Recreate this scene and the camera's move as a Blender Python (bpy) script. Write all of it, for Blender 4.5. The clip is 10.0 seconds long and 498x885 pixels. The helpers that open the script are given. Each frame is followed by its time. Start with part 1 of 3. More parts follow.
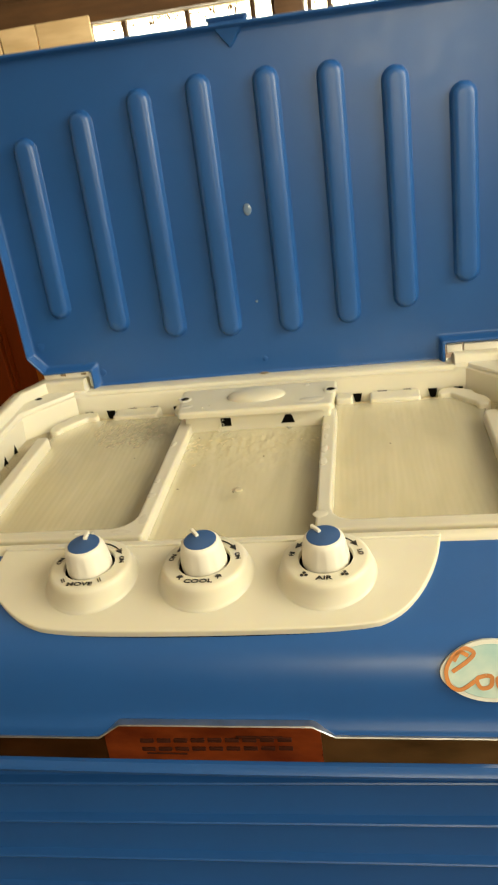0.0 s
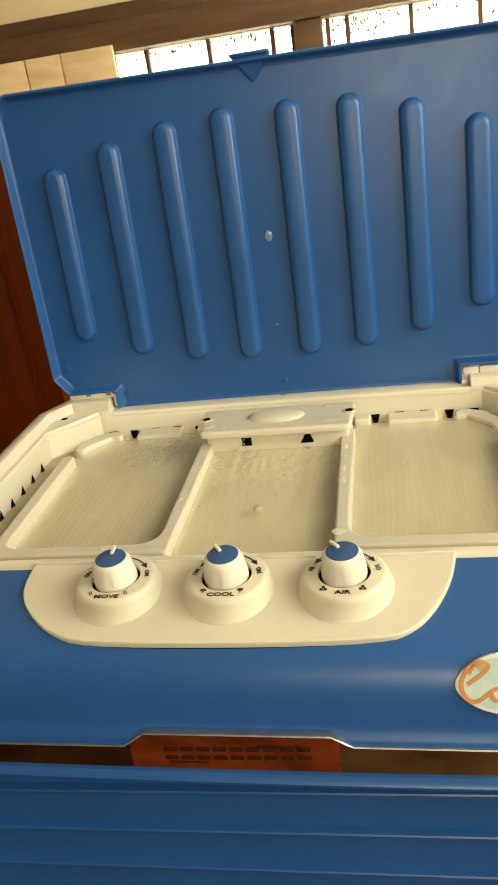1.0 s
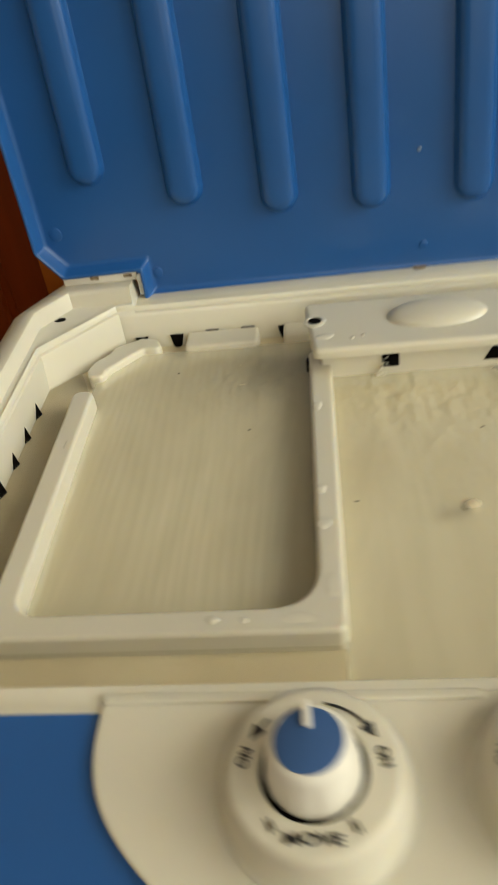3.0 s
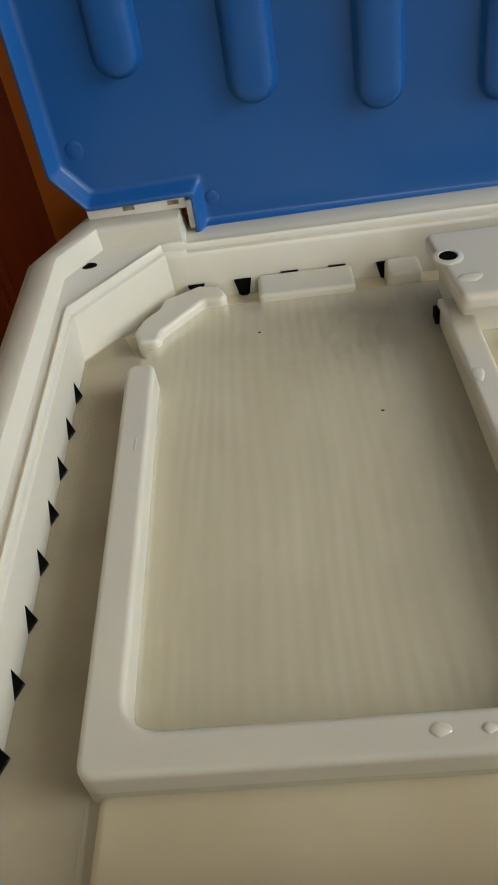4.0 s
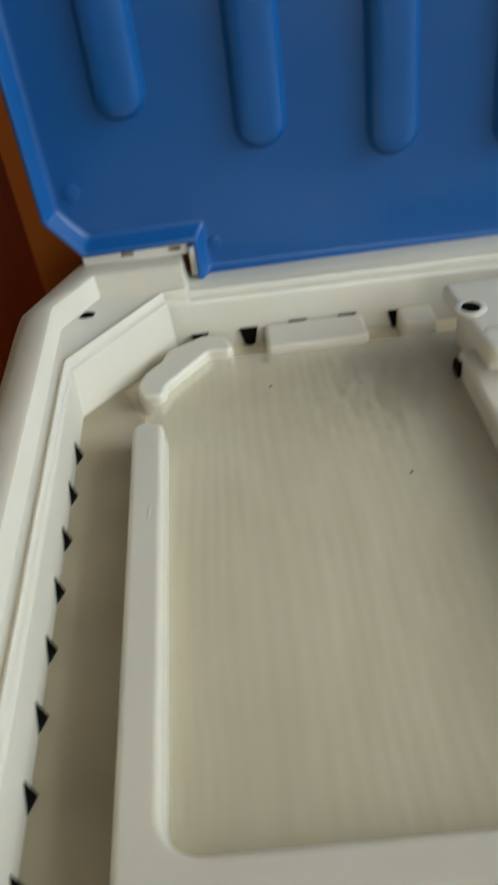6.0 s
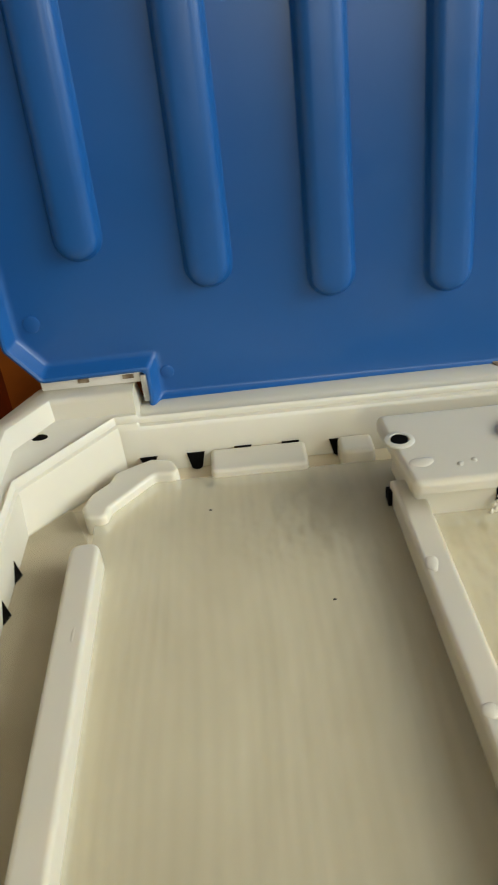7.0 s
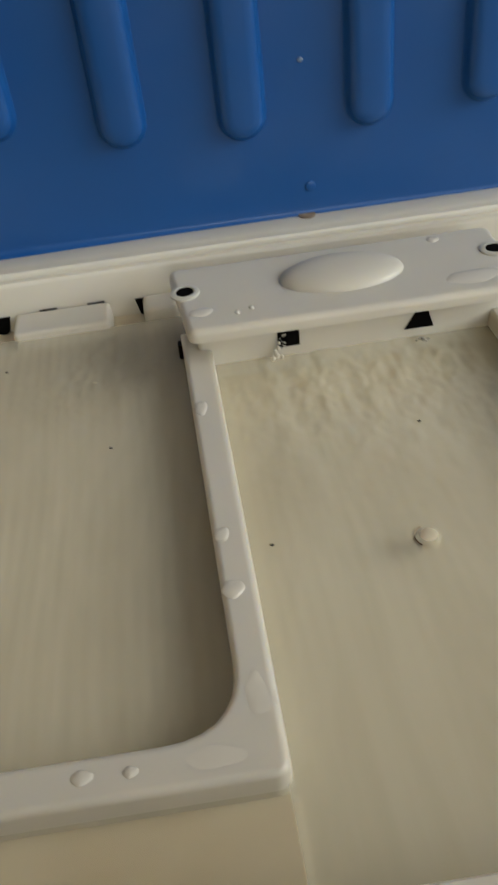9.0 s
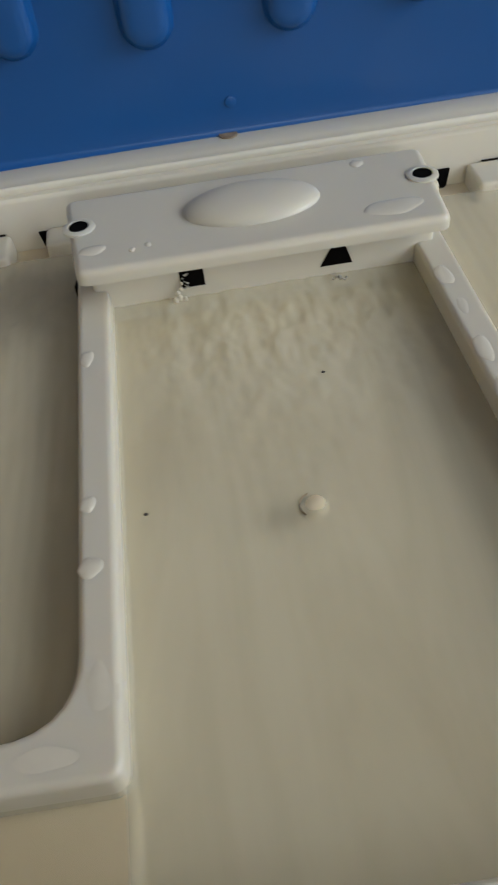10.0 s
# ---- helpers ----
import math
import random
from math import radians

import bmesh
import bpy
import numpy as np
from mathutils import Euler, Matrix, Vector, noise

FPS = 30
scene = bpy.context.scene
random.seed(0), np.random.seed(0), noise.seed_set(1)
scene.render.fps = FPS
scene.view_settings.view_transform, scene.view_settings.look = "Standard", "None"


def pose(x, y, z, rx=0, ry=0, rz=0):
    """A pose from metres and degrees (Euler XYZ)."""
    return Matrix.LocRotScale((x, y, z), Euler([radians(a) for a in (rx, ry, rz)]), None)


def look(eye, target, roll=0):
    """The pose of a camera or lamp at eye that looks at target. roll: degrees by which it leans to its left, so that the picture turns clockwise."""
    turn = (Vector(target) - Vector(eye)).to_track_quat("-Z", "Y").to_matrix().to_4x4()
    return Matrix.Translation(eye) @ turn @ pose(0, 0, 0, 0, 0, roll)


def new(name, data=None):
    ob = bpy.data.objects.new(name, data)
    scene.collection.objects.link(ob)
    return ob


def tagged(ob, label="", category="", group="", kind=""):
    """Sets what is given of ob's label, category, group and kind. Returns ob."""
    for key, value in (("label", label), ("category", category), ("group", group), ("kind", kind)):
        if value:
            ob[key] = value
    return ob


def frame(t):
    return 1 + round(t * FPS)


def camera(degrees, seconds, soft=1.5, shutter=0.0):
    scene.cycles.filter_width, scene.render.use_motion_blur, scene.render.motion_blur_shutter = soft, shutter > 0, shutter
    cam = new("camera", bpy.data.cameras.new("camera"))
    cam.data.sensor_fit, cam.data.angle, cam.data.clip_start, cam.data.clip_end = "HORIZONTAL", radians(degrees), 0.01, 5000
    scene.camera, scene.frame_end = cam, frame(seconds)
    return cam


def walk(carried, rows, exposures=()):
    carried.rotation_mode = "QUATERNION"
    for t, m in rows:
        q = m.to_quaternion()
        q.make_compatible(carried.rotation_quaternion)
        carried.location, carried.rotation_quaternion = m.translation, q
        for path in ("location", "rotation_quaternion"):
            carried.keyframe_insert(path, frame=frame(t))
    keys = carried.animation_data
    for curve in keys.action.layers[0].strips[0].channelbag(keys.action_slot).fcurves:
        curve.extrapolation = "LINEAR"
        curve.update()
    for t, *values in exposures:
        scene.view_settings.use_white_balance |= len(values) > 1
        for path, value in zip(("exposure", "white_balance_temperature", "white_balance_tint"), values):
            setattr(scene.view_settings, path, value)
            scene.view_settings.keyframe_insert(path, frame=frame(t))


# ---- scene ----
cam = camera(35.6, 10.0, soft=1.8, shutter=0.5)
PATH = [
    (0, (0.029, 0.054, 1.031), (-0.346, 1.823, 0.177), -8.6),
    (0.5, (0.033, 0.028, 1.038), (-0.371, 1.823, 0.256), -8.7),
    (1, (0.03, 0.036, 1.038), (-0.386, 1.821, 0.239), -8.8),
    (1.5, (0.015, 0.124, 1.046), (-0.374, 1.832, 0.081), -9.8),
    (2, (0.0, 0.21, 1.025), (-0.366, 1.901, 0.02), -10.4),
    (2.5, (-0.041, 0.248, 1.003), (-0.469, 1.91, -0.024), -9.2),
    (3, (-0.153, 0.327, 0.976), (-0.438, 1.908, -0.215), -9.9),
    (3.2, (-0.193, 0.362, 0.967), (-0.402, 1.898, -0.297), -11.7),
    (4.3, (-0.246, 0.436, 0.927), (-0.421, 1.903, -0.421), -10.2),
    (4.5, (-0.25, 0.433, 0.922), (-0.423, 1.906, -0.421), -9.8),
    (5, (-0.263, 0.417, 0.91), (-0.484, 1.883, -0.432), -11.1),
    (5.5, (-0.272, 0.434, 0.916), (-0.467, 1.884, -0.447), -11.4),
    (6, (-0.266, 0.458, 0.933), (-0.339, 1.978, -0.364), -8.4),
    (6.2, (-0.261, 0.457, 0.933), (-0.294, 2.055, -0.269), -7.3),
    (7.3, (-0.221, 0.445, 0.945), (-0.278, 2.135, -0.124), -6.5),
    (7.5, (-0.21, 0.439, 0.944), (-0.226, 2.106, -0.161), -5.7),
    (8, (-0.189, 0.426, 0.937), (-0.143, 2.043, -0.239), -6.5),
    (8.5, (-0.179, 0.425, 0.932), (-0.144, 2.014, -0.283), -7.9),
    (9, (-0.167, 0.431, 0.927), (-0.111, 1.94, -0.384), -7.1),
    (9.5, (-0.15, 0.44, 0.923), (-0.088, 1.864, -0.481), -6.9),
    (10, (-0.122, 0.454, 0.916), (-0.109, 1.82, -0.545), -8.6),
]
EXPOSURES = [(0, -0.06, 8100, -2), (1.2, -0.08, 8200, -2), (2.5, -0.29, 7400, -2), (3.2, -0.41, 6550, 0), (4.4, -0.62, 5600, 7), (5.5, -0.58, 5650, 7), (6.0, -0.46, 5450, 2), (7.4, -0.20, 6100, 1), (8.5, -0.60, 6000, 7), (10, -0.82, 5550, 7)]
walk(cam, [(t, look(eye, target, roll)) for t, eye, target, roll in PATH], EXPOSURES)

# ---- world, sky and lamps ----
world = bpy.data.worlds.new("world")
scene.world = world
world.use_nodes = True
wn, wl = world.node_tree.nodes, world.node_tree.links
sky = wn.new("ShaderNodeTexSky")
sky.sky_type, sky.sun_disc, sky.sun_elevation, sky.sun_rotation = "NISHITA", False, radians(40), radians(100)
wl.new(sky.outputs[0], wn["Background"].inputs[0])
wn["Background"].inputs[1].default_value = 0.15


def window_lamp(name, eye, target, sx, sy, power, colour):
    d = bpy.data.lights.new(name, "AREA")
    d.shape, d.size, d.size_y, d.energy, d.color = "RECTANGLE", sx, sy, power, colour
    ob = new(name, d)
    ob.matrix_world = look(eye, target)
    return ob


# daylight of the side window, and of the wide opening behind the camera
window_lamp("side_window_daylight", (1.56, 0.25, 1.60), (-0.2, 0.65, 0.75), 1.3, 1.0, 40, (1.0, 0.95, 0.86))
window_lamp("front_window_daylight", (1.56, -1.40, 1.70), (-0.1, 0.75, 0.73), 1.1, 1.0, 21, (1.0, 0.97, 0.92))
window_lamp("rear_opening_daylight", (0.25, -2.76, 1.70), (-0.1, 0.6, 0.9), 0.8, 0.8, 26, (1.0, 0.88, 0.70))
# added fill lamp that brightens the far wall; no source is known there
window_lamp("far_wall_fill", (1.56, 3.0, 1.6), (-2.0, 5.0, 1.5), 1.2, 0.9, 120, (1.0, 0.94, 0.84))


# ---- materials ----
def material(name, base, rough=0.4, metal=0.0, vary=0.08, scale=14.0, bump=0.05, bump_scale=220.0, tint=None, stretch=(1, 1, 1), coat=0.0, spec=0.5, soft=0.0):
    """A surface with blotches at one scale and fine grain at another."""
    m = bpy.data.materials.new(name)
    m.use_nodes = True
    n, l = m.node_tree.nodes, m.node_tree.links
    p = n["Principled BSDF"]
    p.inputs["Metallic"].default_value = metal
    p.inputs["Coat Weight"].default_value = coat
    if soft:
        p.inputs["Subsurface Weight"].default_value, p.inputs["Subsurface Scale"].default_value = soft, 0.006
        p.inputs["Subsurface Radius"].default_value = (1.0, 0.8, 0.45)
    p.inputs["Specular IOR Level"].default_value = spec
    co = n.new("ShaderNodeTexCoord")
    mp = n.new("ShaderNodeMapping")
    mp.inputs["Scale"].default_value = stretch
    l.new(co.outputs["Object"], mp.inputs[0])
    big = n.new("ShaderNodeTexNoise")
    big.inputs["Scale"].default_value, big.inputs["Detail"].default_value = scale, 5
    fine = n.new("ShaderNodeTexNoise")
    fine.inputs["Scale"].default_value, fine.inputs["Detail"].default_value = bump_scale, 3
    l.new(mp.outputs[0], big.inputs["Vector"])
    l.new(mp.outputs[0], fine.inputs["Vector"])
    ramp = n.new("ShaderNodeValToRGB")
    other = tint if tint else tuple(c * (1 - 2.2 * vary) for c in base)
    ramp.color_ramp.elements[0].position, ramp.color_ramp.elements[1].position = 0.33, 0.68
    ramp.color_ramp.elements[0].color = (*other, 1)
    ramp.color_ramp.elements[1].color = (*base, 1)
    l.new(big.outputs[0], ramp.inputs[0])
    l.new(ramp.outputs[0], p.inputs["Base Color"])
    mr = n.new("ShaderNodeMapRange")
    mr.inputs["To Min"].default_value, mr.inputs["To Max"].default_value = rough * 0.8, min(1, rough * 1.25)
    l.new(fine.outputs[0], mr.inputs[0])
    l.new(mr.outputs[0], p.inputs["Roughness"])
    b = n.new("ShaderNodeBump")
    b.inputs["Strength"].default_value, b.inputs["Distance"].default_value = bump, 0.001
    l.new(fine.outputs[0], b.inputs["Height"])
    l.new(b.outputs[0], p.inputs["Normal"])
    return m


def water_material(name, depth_scale, ripple, milky, stripes, swirl=55.0):
    m = bpy.data.materials.new(name)
    m.use_nodes = True
    n, l = m.node_tree.nodes, m.node_tree.links
    n.remove(n["Principled BSDF"])
    clear, gloss, mix, fr = n.new("ShaderNodeBsdfTransparent"), n.new("ShaderNodeBsdfGlossy"), n.new("ShaderNodeMixShader"), n.new("ShaderNodeFresnel")
    clear.inputs[0].default_value = (0.96, 0.94, 0.88, 1)
    gloss.inputs["Roughness"].default_value = 0.14
    fr.inputs[0].default_value = 1.33
    co, mp, wave, noi, add = n.new("ShaderNodeTexCoord"), n.new("ShaderNodeMapping"), n.new("ShaderNodeTexWave"), n.new("ShaderNodeTexNoise"), n.new("ShaderNodeMath")
    mp.inputs["Scale"].default_value = (1, 0.20, 1)
    l.new(co.outputs["Object"], mp.inputs[0])
    wave.inputs["Scale"].default_value, wave.inputs["Distortion"].default_value, wave.inputs["Detail"].default_value = depth_scale, 8.0, 2.0
    l.new(mp.outputs[0], wave.inputs["Vector"])
    noi.inputs["Scale"].default_value, noi.inputs["Detail"].default_value = swirl, 3
    l.new(co.outputs["Object"], noi.inputs["Vector"])
    add.operation = "ADD"
    less = n.new("ShaderNodeMath")
    less.operation = "MULTIPLY"
    less.inputs[1].default_value = stripes
    l.new(wave.outputs["Fac"], less.inputs[0])
    l.new(less.outputs[0], add.inputs[0])
    l.new(noi.outputs[0], add.inputs[1])
    murk, veil = n.new("ShaderNodeBsdfDiffuse"), n.new("ShaderNodeMixShader")
    cloud, tone = n.new("ShaderNodeTexNoise"), n.new("ShaderNodeValToRGB")
    cloud.inputs["Scale"].default_value, cloud.inputs["Detail"].default_value, cloud.inputs["Distortion"].default_value = 30, 5, 0.6
    l.new(mp.outputs[0], cloud.inputs["Vector"])
    tone.color_ramp.elements[0].position, tone.color_ramp.elements[1].position = 0.35, 0.66
    tone.color_ramp.elements[0].color, tone.color_ramp.elements[1].color = (0.55, 0.525, 0.405, 1), (0.675, 0.65, 0.525, 1)
    l.new(cloud.outputs[0], tone.inputs[0])
    l.new(tone.outputs[0], murk.inputs[0])
    veil.inputs[0].default_value = milky
    l.new(clear.outputs[0], veil.inputs[1])
    l.new(murk.outputs[0], veil.inputs[2])
    l.new(veil.outputs[0], mix.inputs[1])
    b = n.new("ShaderNodeBump")
    b.inputs["Strength"].default_value, b.inputs["Distance"].default_value = ripple, 0.002
    l.new(add.outputs[0], b.inputs["Height"])
    l.new(b.outputs[0], gloss.inputs["Normal"])
    l.new(b.outputs[0], fr.inputs["Normal"])
    l.new(fr.outputs[0], mix.inputs[0])
    l.new(gloss.outputs[0], mix.inputs[2])
    l.new(mix.outputs[0], n["Material Output"].inputs["Surface"])
    return m


def glow(name, colour, strength):
    m = bpy.data.materials.new(name)
    m.use_nodes = True
    p = m.node_tree.nodes["Principled BSDF"]
    p.inputs["Base Color"].default_value = (*colour, 1)
    p.inputs["Emission Color"].default_value = (*colour, 1)
    p.inputs["Emission Strength"].default_value = strength
    return m


IVORY = material("ivory_plastic", (0.68, 0.638, 0.528), 0.34, vary=0.035, scale=9, bump=0.015, bump_scale=90, soft=0.35)
WETIVORY = material("stained_ivory_plastic", (0.71, 0.63, 0.455), 0.33, vary=0.06, scale=22, bump=0.02, bump_scale=90, tint=(0.64, 0.55, 0.375), soft=0.35)
# brown silt blotches; the channel's partial shade is in the tone too
SILTSHADE = material("silted_shaded_plastic", (0.56, 0.49, 0.36), 0.34, vary=0.1, scale=26, bump=0.03, bump_scale=90, tint=(0.42, 0.36, 0.245), soft=0.3)
BLUE = material("blue_plastic", (0.015, 0.094, 0.318), 0.32, vary=0.06, scale=7, bump=0.012, bump_scale=70, spec=0.50)
BLUECAP = material("blue_cap", (0.030, 0.090, 0.250), 0.5, vary=0.05, scale=40, bump=0.03)
# near-black that puts the shade inside holes and gaps into the colour
DARK = material("hole_and_gap_shade", (0.004, 0.0035, 0.003), 0.9, vary=0.2, scale=200, spec=0.05)
INK = material("black_ink", (0.02, 0.02, 0.02), 0.6, vary=0.2, scale=300)
WHITE = material("white_plastic", (0.78, 0.74, 0.66), 0.35, vary=0.04, scale=40)
# chrome with dark brown-olive reflections painted into the base colour
BADGE = material("chrome_dark_reflection", (0.42, 0.30, 0.15), 0.22, metal=1.0, vary=0.16, scale=45, tint=(0.16, 0.11, 0.05), bump=0.16, bump_scale=160, stretch=(0.5, 1, 1))
# the orange-red reflection on the centre plate is put into its colour
REDBADGE = material("worn_plate_red_reflection", (0.56, 0.125, 0.036), 0.30, metal=0.8, vary=0.16, scale=70, tint=(0.26, 0.050, 0.018), bump=0.10, bump_scale=160, stretch=(0.5, 1, 1))
REDWOOD = material("red_brown_varnished_wood", (0.150, 0.023, 0.001), 0.5, vary=0.25, scale=5, bump=0.15, bump_scale=60, stretch=(6, 6, 0.5), spec=0.15)
ORANGEWOOD = material("orange_brown_wood", (0.42, 0.115, 0.012), 0.5, vary=0.12, scale=5, bump=0.15, bump_scale=60, stretch=(5, 5, 0.5), spec=0.15)
BEAMWOOD = material("weathered_beam_wood", (0.095, 0.045, 0.020), 0.7, vary=0.16, scale=6, bump=0.3, bump_scale=40, stretch=(0.5, 4, 4))
PALEWOOD = material("pale_plank_wood", (0.72, 0.57, 0.38), 0.7, vary=0.10, scale=7, bump=0.25, bump_scale=50, stretch=(0.6, 3, 3), tint=(0.58, 0.43, 0.26))
FLOORWOOD = material("dark_floor_wood", (0.10, 0.040, 0.020), 0.45, vary=0.18, scale=4, bump=0.2, bump_scale=50, stretch=(5, 0.6, 1))
PLASTER = material("cream_plaster", (0.70, 0.58, 0.40), 0.85, vary=0.06, scale=3, bump=0.2, bump_scale=80)
BOUNCEWHITE = material("bounce_white", (0.80, 0.77, 0.70), 0.9, vary=0.05, scale=3, bump=0.2, bump_scale=80)
BROWNINK = material("dark_brown_print", (0.05, 0.012, 0.006), 0.5, vary=0.2, scale=200, spec=0.2)
SILVER = material("worn_silver_edge", (0.62, 0.62, 0.64), 0.3, metal=1.0, vary=0.1, scale=60)
TEAL = material("teal_print", (0.30, 0.52, 0.52), 0.3, vary=0.2, scale=60, tint=(0.55, 0.66, 0.60))
ORANGE = material("orange_print", (0.62, 0.22, 0.05), 0.3, vary=0.1, scale=80)
PAPER = material("sticker_white", (0.72, 0.72, 0.66), 0.3, vary=0.05, scale=60)
WATER = water_material("tray_water", 58.0, 0.03, 0.42, 0.10)
WATERRUN = water_material("running_water", 50.0, 0.025, 0.42, 0.05, 34.0)
WATERSTILL = water_material("still_water", 40.0, 0.02, 0.12, 0.02, 20.0)
DROP = material("water_drop", (0.72, 0.67, 0.55), 0.06, vary=0.03, scale=60, bump=0.0, spec=0.8)
# dark beads of water with glints painted as pale blotches
SPLASH = material("splash_with_painted_glints", (0.16, 0.16, 0.15), 0.04, vary=0.3, scale=900, tint=(0.60, 0.58, 0.52), bump=0.0, spec=1.0)
LIDDROP = material("lid_drop", (0.16, 0.24, 0.38), 0.05, vary=0.05, scale=60, bump=0.0, spec=1.0)
SKYGLOW = glow("overcast_daylight", (1.0, 0.98, 0.93), 7.0)
# brown for the shade in the latch recess, hinge slots and by the stub
BROWNSHADE = material("brown_shade", (0.13, 0.075, 0.035), 0.6, vary=0.2, scale=300, tint=(0.34, 0.27, 0.18))
LEAF = material("dry_leaf", (0.16, 0.10, 0.04), 0.7, vary=0.2, scale=30)


# ---- mesh helpers ----
def part(name, bm, mat, parent=None, label=""):
    bmesh.ops.recalc_face_normals(bm, faces=bm.faces)
    me = bpy.data.meshes.new(name)
    bm.to_mesh(me)
    bm.free()
    for poly in me.polygons:
        poly.use_smooth = True
    me.materials.append(mat)
    me.set_sharp_from_angle(angle=radians(38))
    ob = new(name, me)
    ob.parent = parent
    if label:
        ob["label"] = label
    return ob


def thing(name, place, label, category, group=""):
    ob = new(name)
    ob.location = place
    ob.empty_display_size = 0.05
    tagged(ob, label, category, group)
    return ob


def loft(loops, close_ring=True, cap_first=False, cap_last=False):
    """Skins rows of points into one sheet."""
    bm = bmesh.new()
    rows = [[bm.verts.new(p) for p in loop] for loop in loops]
    n = len(rows[0])
    for a, b in zip(rows, rows[1:]):
        for i in range(n if close_ring else n - 1):
            j = (i + 1) % n
            bm.faces.new((a[i], a[j], b[j], b[i]))
    if cap_first:
        bm.faces.new(rows[0][::-1])
    if cap_last:
        bm.faces.new(rows[-1])
    return bm


def offset(poly, d):
    """The closed outline moved inwards by d (outline runs anticlockwise)."""
    out = []
    n = len(poly)
    for i in range(n):
        p0, p1, p2 = Vector(poly[i - 1]), Vector(poly[i]), Vector(poly[(i + 1) % n])
        e1, e2 = (p1 - p0).normalized(), (p2 - p1).normalized()
        n1, n2 = Vector((-e1.y, e1.x)), Vector((-e2.y, e2.x))
        k = max(0.35, 1 + n1.dot(n2))
        out.append(tuple(p1 + (n1 + n2) * (d / k)))
    return out


def rounded(poly, radii, seg=5):
    """Rounds the corners of an outline; radii: one or one a corner."""
    out = []
    n = len(poly)
    for i in range(n):
        r = radii[i] if isinstance(radii, (list, tuple)) else radii
        p0, p1, p2 = Vector(poly[i - 1]), Vector(poly[i]), Vector(poly[(i + 1) % n])
        if r <= 0:
            out.append(tuple(p1))
            continue
        a, b = (p0 - p1).normalized(), (p2 - p1).normalized()
        half = a.angle(b) / 2
        t = min(r / math.tan(half), 0.49 * min((p0 - p1).length, (p2 - p1).length))
        s, e = p1 + a * t, p1 + b * t
        for k in range(seg + 1):
            u = k / seg
            out.append(tuple((1 - u) ** 2 * s + 2 * u * (1 - u) * p1 + u * u * e))
    return out


def slab(poly, z0, z1, edge=0.0015, steps=3, flare=0.0, core=False):
    """An upright block over an anticlockwise outline with a rounded top edge. flare: how far its foot stands out."""
    loops = [[(x, y, z0) for x, y in offset(poly, -flare)]]
    loops.append([(x, y, z1 - edge) for x, y in poly])
    for k in range(1, steps + 1):
        a = math.pi / 2 * k / steps
        loops.append([(x, y, z1 - edge + edge * math.sin(a)) for x, y in offset(poly, edge * (1 - math.cos(a)))])
    last = offset(poly, edge + 0.0004)
    loops.append([(x, y, z1) for x, y in last])
    if core:
        mx, my = sum(p[0] for p in last) / len(last), sum(p[1] for p in last) / len(last)
        for k in (0.75, 0.5, 0.2):
            loops.append([(mx + (x - mx) * k, my + (y - my) * k, z1) for x, y in last])
    return loft(loops, True, True, True)


def ring_slab(outer, inner, z0, z1, edge=0.002, steps=3):
    """A band between two outlines of as many points, with rounded edges."""
    loops = [[(x, y, z0) for x, y in outer], [(x, y, z1 - edge) for x, y in outer]]
    for k in range(1, steps + 1):
        a = math.pi / 2 * k / steps
        loops.append([(x, y, z1 - edge + edge * math.sin(a)) for x, y in offset(outer, edge * (1 - math.cos(a)))])
    for k in range(steps, -1, -1):
        a = math.pi / 2 * k / steps
        loops.append([(x, y, z1 - edge + edge * math.sin(a)) for x, y in offset(inner, -edge * (1 - math.cos(a)))])
    loops.append([(x, y, z0) for x, y in inner])
    return loft(loops)


def rect(x0, y0, x1, y1):
    return [(x0, y0), (x1, y0), (x1, y1), (x0, y1)]


def box(x0, y0, z0, x1, y1, z1, edge=0.003):
    bm = bmesh.new()
    bmesh.ops.create_cube(bm, size=1)
    for v in bm.verts:
        v.co = ((x0 + x1) / 2 + v.co.x * (x1 - x0), (y0 + y1) / 2 + v.co.y * (y1 - y0), (z0 + z1) / 2 + v.co.z * (z1 - z0))
    if edge:
        bmesh.ops.bevel(bm, geom=bm.edges[:], offset=edge, segments=2, affect="EDGES", profile=0.6)
    return bm


def turned(profile, seg=40):
    """A body turned about z from (radius, height) points."""
    return loft([[(r * math.cos(2 * math.pi * i / seg), r * math.sin(2 * math.pi * i / seg), z) for i in range(seg)] for r, z in profile], True, True, True)


def moved(bm, m):
    bmesh.ops.transform(bm, matrix=m, verts=bm.verts)
    return bm


def merged(*bms):
    out = bmesh.new()
    for b in bms:
        me = bpy.data.meshes.new("piece")
        b.to_mesh(me)
        b.free()
        out.from_mesh(me)
        bpy.data.meshes.remove(me)
    return out


def extruded(profile, x0, x1):
    """A closed (y, z) profile drawn out along x."""
    return loft([[(x0, y, z) for y, z in profile], [(x1, y, z) for y, z in profile]], True, True, True)


